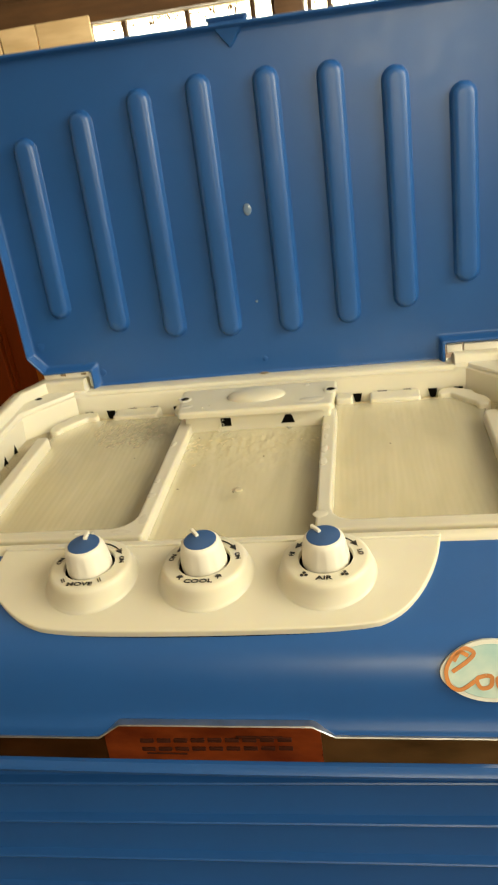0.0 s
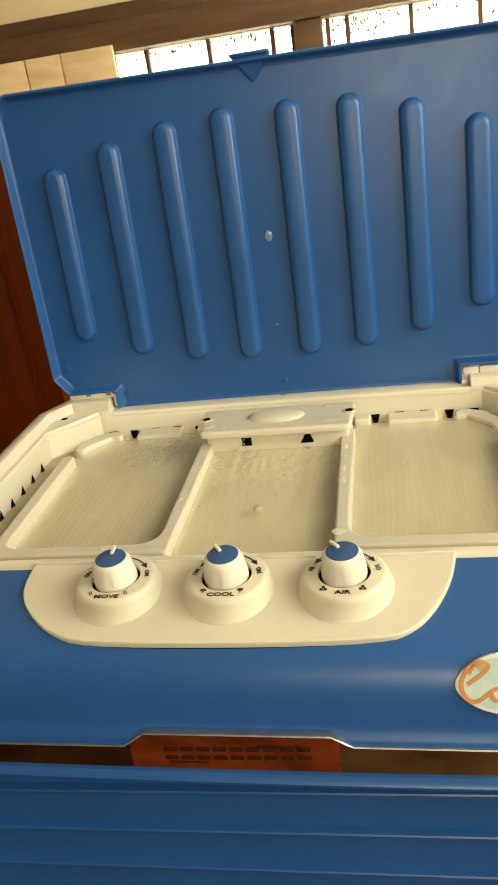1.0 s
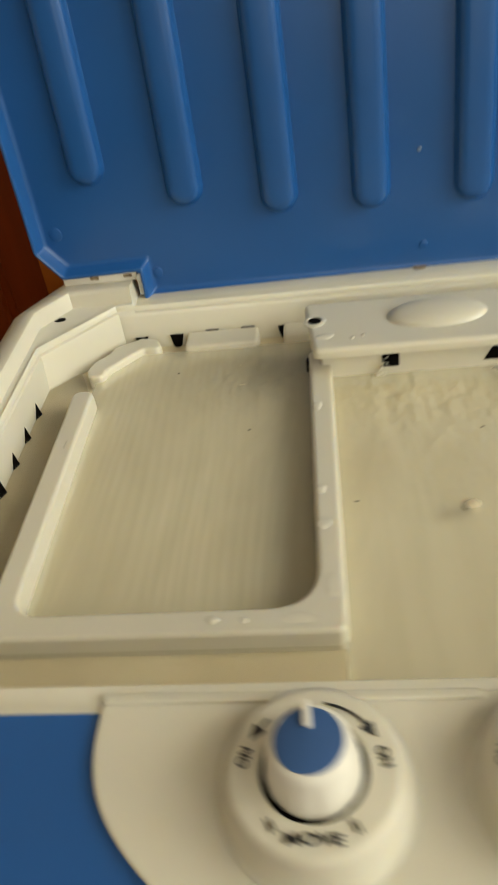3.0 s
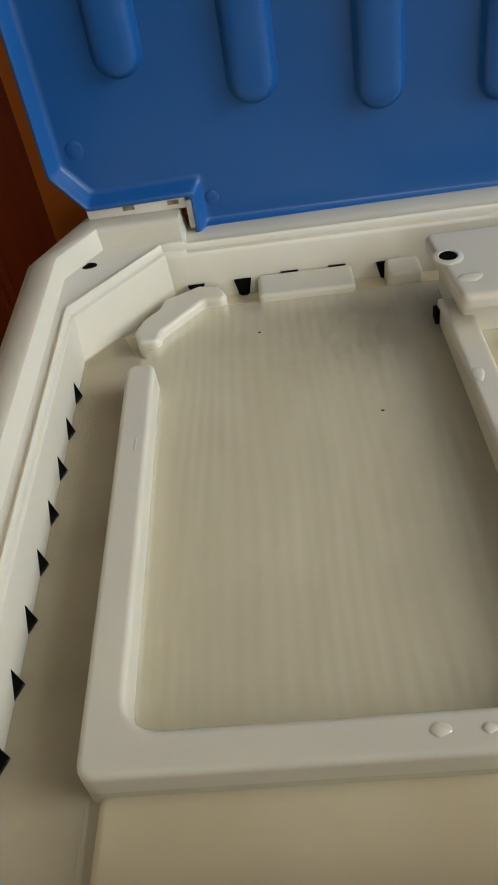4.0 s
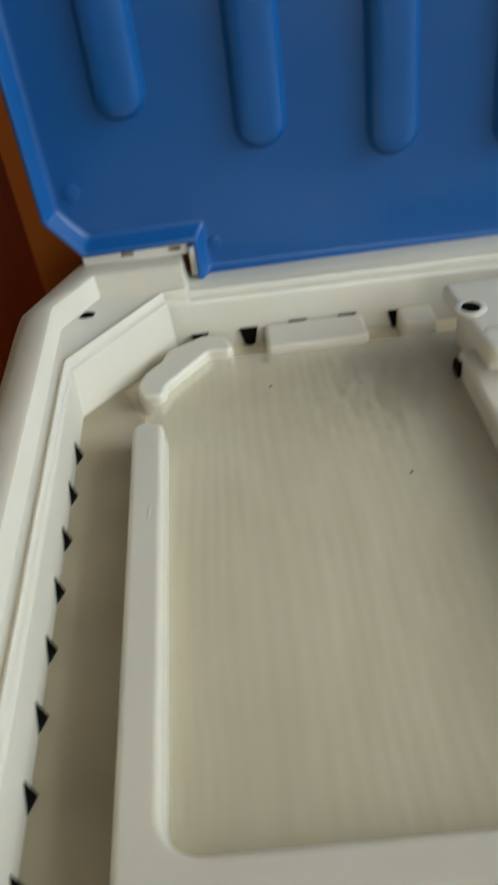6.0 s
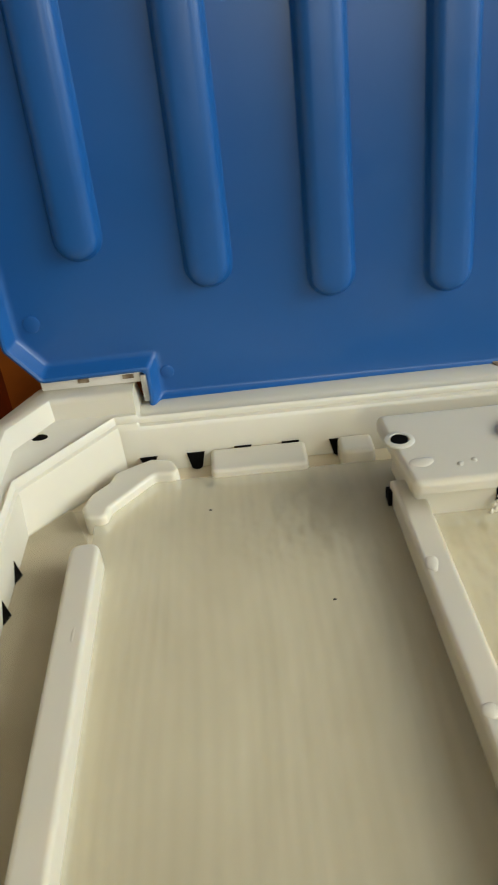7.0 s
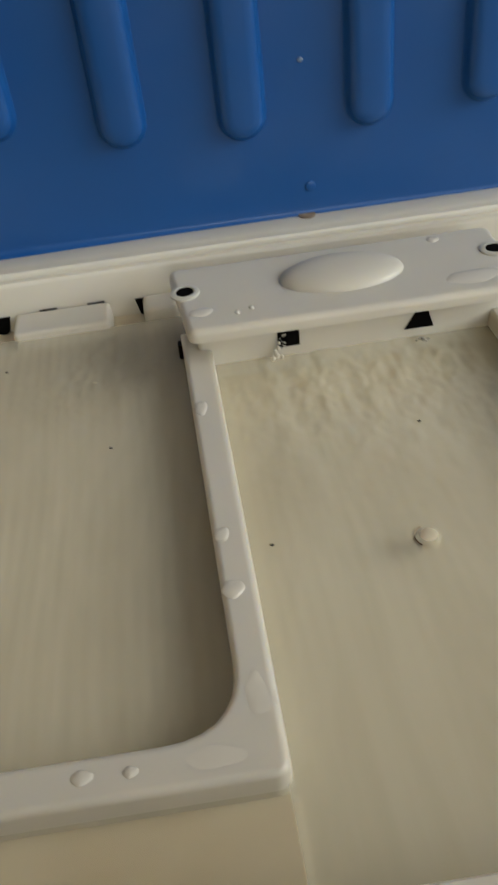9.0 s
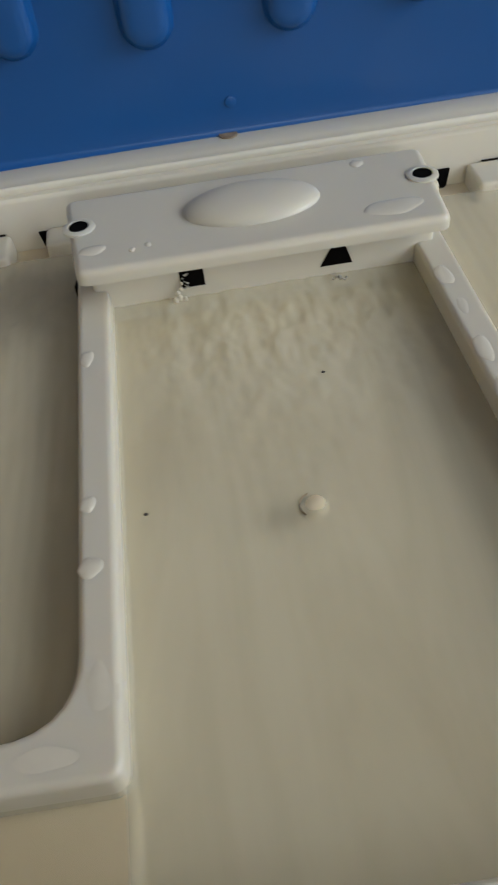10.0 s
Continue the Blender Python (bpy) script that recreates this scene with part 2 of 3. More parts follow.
def letters(text, size, m, mat, parent):
    """A printed word, each letter a thin plate of its own."""
    cu = bpy.data.curves.new("letter", "FONT")
    cu.body, cu.size, cu.align_x, cu.align_y, cu.extrude, cu.offset = text, size, "CENTER", "CENTER", 0.00015, 0.00012
    ob = bpy.data.objects.new("letter", cu)
    me = bpy.data.meshes.new_from_object(ob)
    bpy.data.objects.remove(ob)
    me.transform(m)
    bm = bmesh.new()
    bm.from_mesh(me)
    bpy.data.meshes.remove(me)
    bmesh.ops.remove_doubles(bm, verts=bm.verts, dist=0.000002)
    left = set(bm.verts)
    while left:
        todo, island = [left.pop()], []
        while todo:
            v = todo.pop()
            island.append(v)
            for e in v.link_edges:
                w = e.other_vert(v)
                if w in left:
                    left.discard(w)
                    todo.append(w)
        number = {v: i for i, v in enumerate(island)}
        faces = [[number[v] for v in f.verts] for f in bm.faces if f.verts[0] in number]
        plate = bpy.data.meshes.new("letter")
        plate.from_pydata([tuple(v.co) for v in island], [], faces)
        plate.materials.append(mat)
        new("letter", plate).parent = parent
    bm.free()


# ---- the room ----
def wall(name, bm, mat, label):
    ob = part(name, bm, mat)
    return tagged(ob, label, "wall", kind="structure")


BACK = 5.0
tagged(part("floor", box(-3.1, -2.9, -0.05, 1.7, BACK + 0.2, 0.0, 0), FLOORWOOD), "dark brown wooden floor in shadow", "floor", kind="structure")
# ceiling out of view, kept white to bounce light into the trays
tagged(part("ceiling", box(-3.1, -2.9, 2.4, 1.7, BACK + 0.2, 2.5, 0), BOUNCEWHITE), "unseen ceiling, white for bounce light", "ceiling", kind="structure")
# wall out of view; its cream colour bounces fill light from the left
wall("wall_west", box(-3.1, -2.9, 0, -3.0, BACK + 0.2, 2.4, 0), PLASTER, "unseen wall, cream for bounce light from the left")
# the opening at y 2.4 to 3.6 is added for the fill lamp
wall("wall_east", merged(box(1.6, -2.9, 0, 1.7, -2.0, 2.4, 0), box(1.6, -0.80, 0, 1.7, -0.45, 2.4, 0), box(1.6, 0.95, 0, 1.7, 2.4, 2.4, 0), box(1.6, 2.4, 0, 1.7, 3.6, 1.1, 0), box(1.6, 2.4, 2.1, 1.7, 3.6, 2.4, 0), box(1.6, 3.6, 0, 1.7, BACK + 0.2, 2.4, 0), box(1.6, -2.0, 0, 1.7, -0.80, 1.16, 0), box(1.6, -2.0, 2.25, 1.7, -0.80, 2.4, 0), box(1.6, -0.45, 0, 1.7, 0.95, 1.07, 0), box(1.6, -0.45, 2.13, 1.7, 0.95, 2.4, 0)), PLASTER, "unseen cream wall, two window openings and one added for fill light")
# wall behind the camera, unseen; dark so the lid reflects less
wall("wall_south", merged(box(-3.0, -2.9, 0, -0.18, -2.8, 2.4, 0), box(0.68, -2.9, 0, 1.6, -2.8, 2.4, 0), box(-0.18, -2.9, 0, 0.68, -2.8, 1.28, 0), box(-0.18, -2.9, 2.14, 0.68, -2.8, 2.4, 0)), REDWOOD, "unseen wall, dark red-brown to cut reflections, with a window opening")
WTOP, WX0 = 1.395, -1.62
wall("wall_north", merged(box(-3.0, BACK, 0, 1.6, BACK + 0.12, 0.85, 0), box(-3.0, BACK, 0.85, WX0, BACK + 0.12, WTOP, 0), box(-3.0, BACK, WTOP, 1.6, BACK + 0.12, 2.4, 0)), PLASTER, "cream wall above a long row of window panes")

# the long window: panes between dark glazing bars, daylight outside
win = part("window_1", box(WX0, BACK + 0.03, 0.85, 1.6, BACK + 0.09, 0.90, 0.004), BEAMWOOD)
tagged(win, "long row of small bright window panes under a beam", "window", kind="structure")
for x in (-1.60, -1.39, -1.01, -0.63, -0.51, -0.31, -0.20, 0.154, 0.525, 0.90, 1.27, 1.56):
    part("glazing_bar", box(x - 0.012, BACK + 0.02, 0.90, x + 0.012, BACK + 0.06, WTOP, 0.003), BEAMWOOD, win)
tagged(part("backdrop", box(-2.0, BACK + 0.5, 0.6, 1.9, BACK + 0.52, 1.7, 0), SKYGLOW), "blown-out overcast daylight outside the window", "sky", kind="structure")


def leaf_fringe():
    bm = bmesh.new()
    rnd = random.Random(4)
    for k in range(420):
        x = rnd.uniform(-1.55, 1.55)
        z = (WTOP - abs(rnd.gauss(0, 0.02))) if k % 3 else rnd.uniform(1.15, WTOP)
        if k % 3 == 0:
            x = rnd.choice((-0.55, -0.30, -0.12, 0.62, 1.0)) + rnd.gauss(0, 0.08)
        s, a = rnd.uniform(0.004, 0.013), rnd.uniform(0, 6.28)
        y = BACK + 0.14 + rnd.uniform(0, 0.06)
        vs = [bm.verts.new((x + s * r * math.cos(a + t), y, z + 1.6 * s * r * math.sin(a + t))) for t, r in ((0, 1), (1.3, 0.6), (3.1, 0.9), (4.6, 0.5))]
        top = [bm.verts.new((v.co.x, y + 0.002, v.co.z)) for v in vs]
        bm.faces.new(vs)
        bm.faces.new(top[::-1])
        for i in range(4):
            bm.faces.new((vs[i], vs[(i + 1) % 4], top[(i + 1) % 4], top[i]))
    return bm


tagged(part("dry_leaves", leaf_fringe(), LEAF), "dry leaves and twigs against the window panes", "leaves", kind="stuff")

beam = part("beam", box(-3.0, BACK - 0.16, WTOP + 0.005, 1.6, BACK - 0.004, 1.56, 0.008), BEAMWOOD)
tagged(beam, "rough brown wooden beam above the window", "beam", kind="structure")
tagged(part("trim", box(-3.0, BACK - 0.10, 1.562, 1.6, BACK - 0.004, 1.645, 0.006), BEAMWOOD), "brown wooden moulding on the beam", "trim", kind="structure")
tagged(part("post", box(-0.49, BACK - 0.11, 0.0, -0.335, BACK - 0.004, 1.398, 0.006), BEAMWOOD), "brown wooden post between window panes", "post", kind="structure")
planks = thing("plank_panel", (-2.0, 4.7, 0), "pale unpainted wooden planks leaning below the beam", "panel")
for x0, x1 in ((-2.55, -2.02), (-2.01, -1.80), (-1.79, -1.485)):
    p = part("plank", box(x0 + 2.0, -0.015, 0.002, x1 + 2.0, 0.015, 1.425, 0.004), PALEWOOD, planks)

# the dark wooden cabinet and the orange board behind the cooler
cab = thing("cabinet", (-0.9, 1.2, 0), "dark red-brown wooden cabinet with a framed door", "cabinet")
part("body", box(-0.40, -0.16, 0.004, 0.46, 0.22, 1.03, 0.004), REDWOOD, cab)
door = part("door", box(-0.38, -0.178, 0.05, 0.40, -0.1605, 1.0, 0.003), REDWOOD, cab)
for b in ((0.31, 0.05, 0.40, 1.0), (-0.38, 0.05, -0.29, 1.0), (-0.288, 0.90, 0.308, 1.0), (-0.288, 0.60, 0.308, 0.69), (-0.288, 0.05, 0.308, 0.14)):
    part("stile", box(b[0], -0.190, b[1], b[2], -0.1785, b[3], 0.003), REDWOOD, door)
tagged(part("wooden_board", box(-0.402, 0.900, 0.002, -0.05, 0.925, 1.02, 0.002), ORANGEWOOD), "orange-brown wooden board standing behind the cooler", "board")

# ---- the air cooler ----
XC = -0.1035
cooler = thing("air_cooler", (XC, 0.62, 0.0), "blue and ivory plastic air cooler, lid open, water in trays", "air cooler")
COOLER = Matrix.Translation((-XC, -0.62, 0))


def cpart(name, bm, mat, parent=None, label=""):
    """A part of the cooler, given in the room's metres."""
    return part(name, moved(bm, COOLER), mat, parent or cooler, label)


def sx(x, y):
    """The deck leans a little in plan."""
    return x - 0.028 * (y - 0.70)


# rim: rows (half width, y where the corner begins, half width and y where it ends, y at the back, y in the middle, z, z in the middle, y in front, z in front)
RIM = [
    (0.283, 0.778, 0.256, 0.834, 0.834, 0.834, 0.0, 0.0, 0.410, 0.0),
    (0.283, 0.778, 0.256, 0.834, 0.834, 0.834, 0.722, 0.720, 0.470, 0.700),
    (0.2815, 0.780, 0.2550, 0.832, 0.832, 0.833, 0.735, 0.733, 0.472, 0.730),
    (0.2785, 0.781, 0.2535, 0.829, 0.829, 0.831, 0.7445, 0.738, 0.475, 0.742),
    (0.2740, 0.782, 0.2510, 0.826, 0.826, 0.829, 0.7510, 0.740, 0.478, 0.7475),
    (0.2690, 0.782, 0.2480, 0.822, 0.822, 0.826, 0.7540, 0.741, 0.4815, 0.7500),
    (0.2600, 0.781, 0.2415, 0.808, 0.808, 0.812, 0.7552, 0.7415, 0.4880, 0.7510),
    (0.2582, 0.780, 0.2405, 0.8065, 0.8065, 0.8095, 0.7546, 0.741, 0.4886, 0.7504),
    (0.2572, 0.779, 0.2400, 0.805, 0.805, 0.8085, 0.7525, 0.7406, 0.4890, 0.748),
    (0.2562, 0.777, 0.2390, 0.803, 0.8035, 0.807, 0.7444, 0.7400, 0.4895, 0.742),
    (0.2552, 0.773, 0.2375, 0.802, 0.8025, 0.806, 0.7437, 0.7400, 0.4897, 0.7415),
    (0.2526, 0.7510, 0.2092, 0.8008, 0.8015, 0.8030, 0.7434, 0.7402, 0.4900, 0.7410),
    (0.2519, 0.7502, 0.2087, 0.8003, 0.8010, 0.8024, 0.7446, 0.7424, 0.4903, 0.7408),
    (0.2512, 0.7496, 0.2080, 0.7996, 0.8005, 0.8016, 0.7448, 0.7428, 0.4906, 0.7406),
    (0.2507, 0.7490, 0.2076, 0.7992, 0.8001, 0.8010, 0.7441, 0.7421, 0.4910, 0.7400),
    (0.2504, 0.7485, 0.2073, 0.7989, 0.7999, 0.8006, 0.7405, 0.7392, 0.4912, 0.7390),
    (0.2492, 0.7475, 0.2065, 0.7975, 0.7984, 0.7986, 0.7395, 0.7384, 0.4915, 0.7380),
    (0.2488, 0.7470, 0.2060, 0.7968, 0.7972, 0.7975, 0.7370, 0.736, 0.4918, 0.736),
    (0.2500, 0.7450, 0.2048, 0.7930, 0.7925, 0.7925, 0.7140, 0.714, 0.4930, 0.712),
    (0.2500, 0.7445, 0.2043, 0.7925, 0.7920, 0.7920, 0.6950, 0.695, 0.4935, 0.695),
]


def rim_loop(h, y2, h3, y3, yb, ym, z, zm, yf, zf):
    left = [(-h, yf, zf), (-h, 0.53, z), (-h, y2, z), (-h3, y3, z), (-0.1965, yb, z), (-0.1950, ym, zm)]
    # the back corner by the other hinge sits a little lower
    pts = left + [(-x, y, zz - (0.0040 if zz > 0.744 and y > 0.796 else 0.0)) for x, y, zz in reversed(left)]
    return [(sx(XC + x, y), y, zz) for x, y, zz in pts]


cpart("housing", loft([rim_loop(*r) for r in RIM], True, True, False), IVORY, None, "ivory plastic housing with a stepped rim")
FLOOR_Z = 0.7140
deck_out = [(-0.2485, 0.4925), (0.2485, 0.4925), (0.2485, 0.745), (0.2055, 0.797), (-0.2055, 0.797), (-0.2485, 0.745)]
cpart("deck", slab([(sx(XC + x * 1.004, y), y) for x, y in deck_out], 0.690, FLOOR_Z, 0.0005, 1), WETIVORY, None, "ivory tray floor, wet and stained")
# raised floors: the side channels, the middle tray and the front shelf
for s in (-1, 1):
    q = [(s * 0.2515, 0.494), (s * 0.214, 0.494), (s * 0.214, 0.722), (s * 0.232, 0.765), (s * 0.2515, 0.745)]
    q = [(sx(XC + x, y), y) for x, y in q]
    cpart("channel_floor", slab(q if s < 0 else q[::-1], 0.692, 0.7150, 0.0008, 2), SILTSHADE)
MIDZ = 0.7118
cpart("middle_floor", slab([(sx(-0.168, 0.494), 0.4945), (sx(-0.039, 0.494), 0.4945), (sx(-0.035, 0.735), 0.735), (sx(-0.172, 0.735), 0.735)], 0.692, MIDZ, 0.0008, 2), WETIVORY)
for x0, x1 in ((XC - 0.2175, -0.1665), (-0.0405, XC + 0.2175)):
    cpart("front_shelf", slab(rounded([(sx(x0, 0.51), 0.4935), (sx(x1, 0.51), 0.4935), (sx(x1, 0.51), 0.5285), (sx(x0, 0.51), 0.5285)], 0.004, 4), 0.692, 0.7185, 0.0025, 3), WETIVORY)


def tray_frame(s):
    """The band round one side tray: a long arm by the divider, a front bar and a short arm by the channel."""
    out = [(-0.2212, 0.5260), (-0.0640, 0.5260), (-0.0632, 0.742), (-0.0765, 0.742)]
    inner = [(-0.0752, 0.5395), (-0.2085, 0.5395)]
    arm = [(-0.2092, 0.7170), (-0.2225, 0.7170)]
    poly = out + inner + arm
    radii = [0.006, 0.005, 0, 0, 0.022, 0.013, 0.006, 0.006]
    aside = 0.0016 if s > 0 else 0.0
    poly = rounded([(sx(XC - s * x + aside, y), y) for x, y in poly], radii, 7)
    if s > 0:
        poly = poly[::-1]
    return slab(poly, 0.7080, 0.7305, 0.0022, 5, 0.0004)


for s in (-1, 1):
    cpart("tray_frame", tray_frame(s), IVORY)
    chev = [(-0.223, 0.752), (-0.2198, 0.762), (-0.2115, 0.771), (-0.2093, 0.779), (-0.191, 0.789), (-0.1801, 0.786), (-0.1763, 0.777), (-0.1785, 0.773), (-0.1884, 0.774), (-0.2091, 0.75), (-0.2103, 0.742), (-0.2203, 0.743)]
    q = [(sx(XC - s * x, y), y) for x, y in chev]
    cpart("corner_stop", slab(rounded(q[::-1] if s < 0 else q, 0.004, 4), 0.695, 0.7245, 0.0020, 4, 0.0008), IVORY)
    for x0, x1, y0, y1, z in ((-0.1600, -0.1105, 0.7725, 0.7935, 0.7236), (-0.0935, -0.0760, 0.7780, 0.7935, 0.7240)):
        q = [(sx(XC - s * x, y), y) for x, y in rect(x0, y0, x1, y1)]
        cpart("back_stop", slab(rounded(q if s < 0 else q[::-1], 0.003, 4), 0.695, z, 0.002, 3, 0.001), IVORY)

# overflow holes in the back wall and along the side walls
def hole(points, depth, m):
    """A solid dark plug for a recess's shade, with its outline in x and z of its own frame."""
    bm = loft([[(x, 0.0, z) for x, z in points], [(x, depth, z) for x, z in points]], True, True, True)
    return moved(bm, m)


for s in (-1, 1):
    for dx, w, h, z in ((0.1955, 0.0046, 0.0052, 0.7185), (0.1705, 0.0046, 0.0088, 0.7150), (0.1455, 0.0046, 0.0058, 0.7192), (0.1205, 0.0046, 0.0058, 0.7192), (0.0955, 0.0046, 0.0088, 0.7150)):
        pts = [(-w, z + h), (w, z + h), (w * 0.62, z + 0.001), (w * 0.3, z), (-w * 0.25, z), (-w * 0.6, z + 0.001)]
        cpart("overflow_hole", hole(pts, 0.006, pose(XC + s * dx, 0.7926, 0.7186, -14) @ pose(0, -0.0010, -0.7200)), DARK)
    for k in range(9):
        y = 0.7150 - 0.0251 * k
        foot = [(0.0004, -0.0044), (0.0026, 0.0010), (0.0030, 0.0022), (0.0004, 0.0030), (-0.0030, 0.0034), (-0.0030, -0.0046)]
        tip = [(0.0002, 0.0018), (0.0006, 0.0024), (0.0007, 0.0028), (0.0004, 0.0030), (-0.0030, 0.0030), (-0.0030, 0.0018)]
        bm = loft([[(-s * a, b, 0.0) for a, b in foot], [(-s * a, b, 0.0100) for a, b in tip]], True, True, True)
        cpart("drain_slot", moved(bm, pose(sx(XC + s * 0.2503, y), y, 0.7152) @ Matrix.Diagonal((0.95, 0.95, 0.90, 1))), DARK)
    # corner shelf hole, a flat near-black disc for its shade
    cpart("corner_hole", moved(turned([(0.0039, 0), (0.0039, 0.0005)], 20), pose(sx(XC + s * 0.2455, 0.789), 0.7885, 0.7436) @ Matrix.Diagonal((1.2, 0.7, 1, 1))), DARK)

# ---- pump cover in the middle of the back ----
cover_poly = rounded([(-0.1765, 0.7135), (-0.0280, 0.7135), (-0.0255, 0.7720), (-0.1835, 0.7720)], 0.005, 5)
cover = cpart("pump_cover", slab(cover_poly, 0.7415, 0.7475, 0.0028, 4), IVORY, None, "ivory cover plate with an oval bulge and two screw holes")
cpart("pump_box", slab(rounded([(-0.1735, 0.7245), (-0.0310, 0.7245), (-0.0300, 0.7680), (-0.1765, 0.7680)], 0.003, 4), 0.695, 0.7425, 0.001, 2), IVORY, None)


def dome(cx, cy, rx, ry, z, h, rows=10, seg=40):
    loops = []
    for k in range(rows):
        a = math.pi / 2 * k / rows
        r = math.cos(a) ** 0.8
        loops.append([(cx + rx * r * math.cos(2 * math.pi * i / seg), cy + ry * r * math.sin(2 * math.pi * i / seg), z + h * math.sin(a)) for i in range(seg)])
    return loft(loops, True, True, True)


cpart("bulge", dome(-0.1035, 0.7455, 0.0290, 0.0165, 0.7470, 0.0062), IVORY, cover)
for x in (-0.1760, -0.0310):
    cpart("screw_boss", moved(turned([(0.0070, 0), (0.0068, 0.0008), (0.0058, 0.0013), (0.0045, 0.0013), (0.0041, 0.0006)], 28), pose(x, 0.7475, 0.7472)), IVORY, cover)
    cpart("screw_hole", moved(turned([(0.0040, 0), (0.0040, 0.0005)], 24), pose(x, 0.7475, 0.7478)), DARK, cover)
cpart("spout", hole([(-0.1375, 0.7265), (-0.1275, 0.7265), (-0.1275, 0.7350), (-0.1375, 0.7350)], -0.0022, pose(0, 0.7262, 0)), DARK, cover)
cpart("spout", hole([(-0.0790, 0.7262), (-0.0655, 0.7262), (-0.0685, 0.7350), (-0.0740, 0.7350)], -0.0022, pose(0, 0.7262, 0)), DARK, cover)
cpart("pump_slot", hole([(-0.0040, 0), (0.0040, 0), (0.0036, 0.0090), (-0.0036, 0.0110)], 0.004, pose(-0.1790, 0.7400, 0.7160, 0, 0, 90)), DARK, cover)
# flat brown disc, the recess's shade put into its colour
cpart("latch_recess", moved(turned([(0.0046, 0), (0.0046, 0.0006)], 22), pose(-0.1060, 0.8235, 0.7412)), BROWNSHADE, None)
cpart("stub", merged(moved(turned([(0.0041, 0), (0.0040, 0.0028), (0.0030, 0.0034)], 24), pose(-0.1025, 0.6055, 0.7183))), WETIVORY, None)
# C-shaped ridge that stands in for the stub's crescent shadow
cpart("stub_shadow", moved(loft([[(r * math.cos(a), r * math.sin(a), z) for a in [math.pi * (0.62 + k / 19) for k in range(13)]] for r, z in ((0.0046, 0), (0.0050, 0.0026), (0.0054, 0))], False), pose(-0.1027, 0.6048, 0.7196)), BROWNSHADE, None)

# ---- the lid, standing open ----
LEAN_BACK = math.degrees(math.atan(0.06))
LID = Matrix(((1, 0, 0, 0), (0, -math.cos(math.atan(0.06)), math.sin(math.atan(0.06)), 0.8265), (0, math.sin(math.atan(0.06)), math.cos(math.atan(0.06)), 0.765), (0, 0, 0, 1)))


def on_lid(bm):
    """From the lid's own frame (x, height above the panel, length up the lid)."""
    return moved(bm, LID)


LB = [(-0.2970, -0.029), (0.0820, -0.031), (0.0820, -0.006), (0.144, -0.006), (0.1600, 0.014), (0.1640, 0.292), (0.146, 0.3060), (-0.354, 0.3130), (-0.3720, 0.297), (-0.3680, 0.014), (-0.3520, -0.006), (-0.2970, -0.005)]
LIDR = [0.002, 0.002, 0.003, 0.004, 0.006, 0.008, 0.008, 0.008, 0.008, 0.006, 0.004, 0.003]


def lid_row(d, n):
    """The lid's outline, d inwards and n above the panel."""
    return [(x, n, u) for x, u in rounded(offset(LB, d), LIDR, 3)]


lid_rows = [lid_row(0.004, -0.006), lid_row(0.001, -0.004), lid_row(0.0, 0.0), lid_row(0.0, 0.0085), lid_row(0.0006, 0.0100), lid_row(0.0018, 0.0106), lid_row(0.0030, 0.0101), lid_row(0.0038, 0.0085),
            lid_row(0.0056, 0.0018), lid_row(0.0066, 0.0005), lid_row(0.0082, 0.0), lid_row(0.0095, 0.0)]
lid = cpart("lid", on_lid(loft(lid_rows, True, True, True)), BLUE, None, "open blue plastic lid with moulded ribs, wet spots inside")


def rib(x, u0, u1, w, h):
    """A moulded rib with round ends and a rounded back."""
    def ring(r, n):
        pts = []
        for k in range(13):
            a = math.pi * k / 12
            pts.append((x + r * math.cos(a), n, u1 - w + r * math.sin(a)))
        for k in range(13):
            a = math.pi + math.pi * k / 12
            pts.append((x + r * math.cos(a), n, u0 + w + r * math.sin(a)))
        return pts
    rows = [ring(w + 0.0016, -0.0005), ring(w + 0.0008, 0.0004), ring(w, 0.0016), ring(w * 0.95, h * 0.55), ring(w * 0.84, h * 0.80), ring(w * 0.66, h * 0.95), ring(w * 0.40, h), ring(w * 0.10, h * 1.01)]
    return loft(rows, True, True, True)


RIBX = (-0.3205, -0.2580, -0.1965, -0.1370, -0.0725, -0.0130, 0.0450, 0.1045)
RIBLOW = (0.820, 0.800, 0.789, 0.785, 0.784, 0.788, 0.799, 0.819)
RIBTOP = (1.002, 1.020, 1.031, 1.036, 1.034, 1.031, 1.019, 0.998)
for x, lo, hi in zip(RIBX, RIBLOW, RIBTOP):
    cpart("rib", on_lid(rib(x + 0.0012, lo - 0.765, hi - 0.765, 0.0114, 0.0078)), BLUE, lid)
# the finger notch at the top edge
notch = loft([[(-0.0195 - 0.1, 0.0004, 0.3125), (0.0195 - 0.1, 0.0004, 0.3125), (0.0012 - 0.1, 0.0004, 0.2890), (-0.0012 - 0.1, 0.0004, 0.2890)],
              [(-0.0175 - 0.1, 0.0070, 0.3125), (0.0175 - 0.1, 0.0070, 0.3125), (0.0010 - 0.1, 0.0016, 0.2905), (-0.0010 - 0.1, 0.0016, 0.2905)]], True, True, True)
cpart("finger_notch", on_lid(notch), BLUE, lid)
cpart("finger_tab", on_lid(box(-0.119, -0.004, 0.3120, -0.081, 0.010, 0.3148, 0.0010)), BLUE, lid)
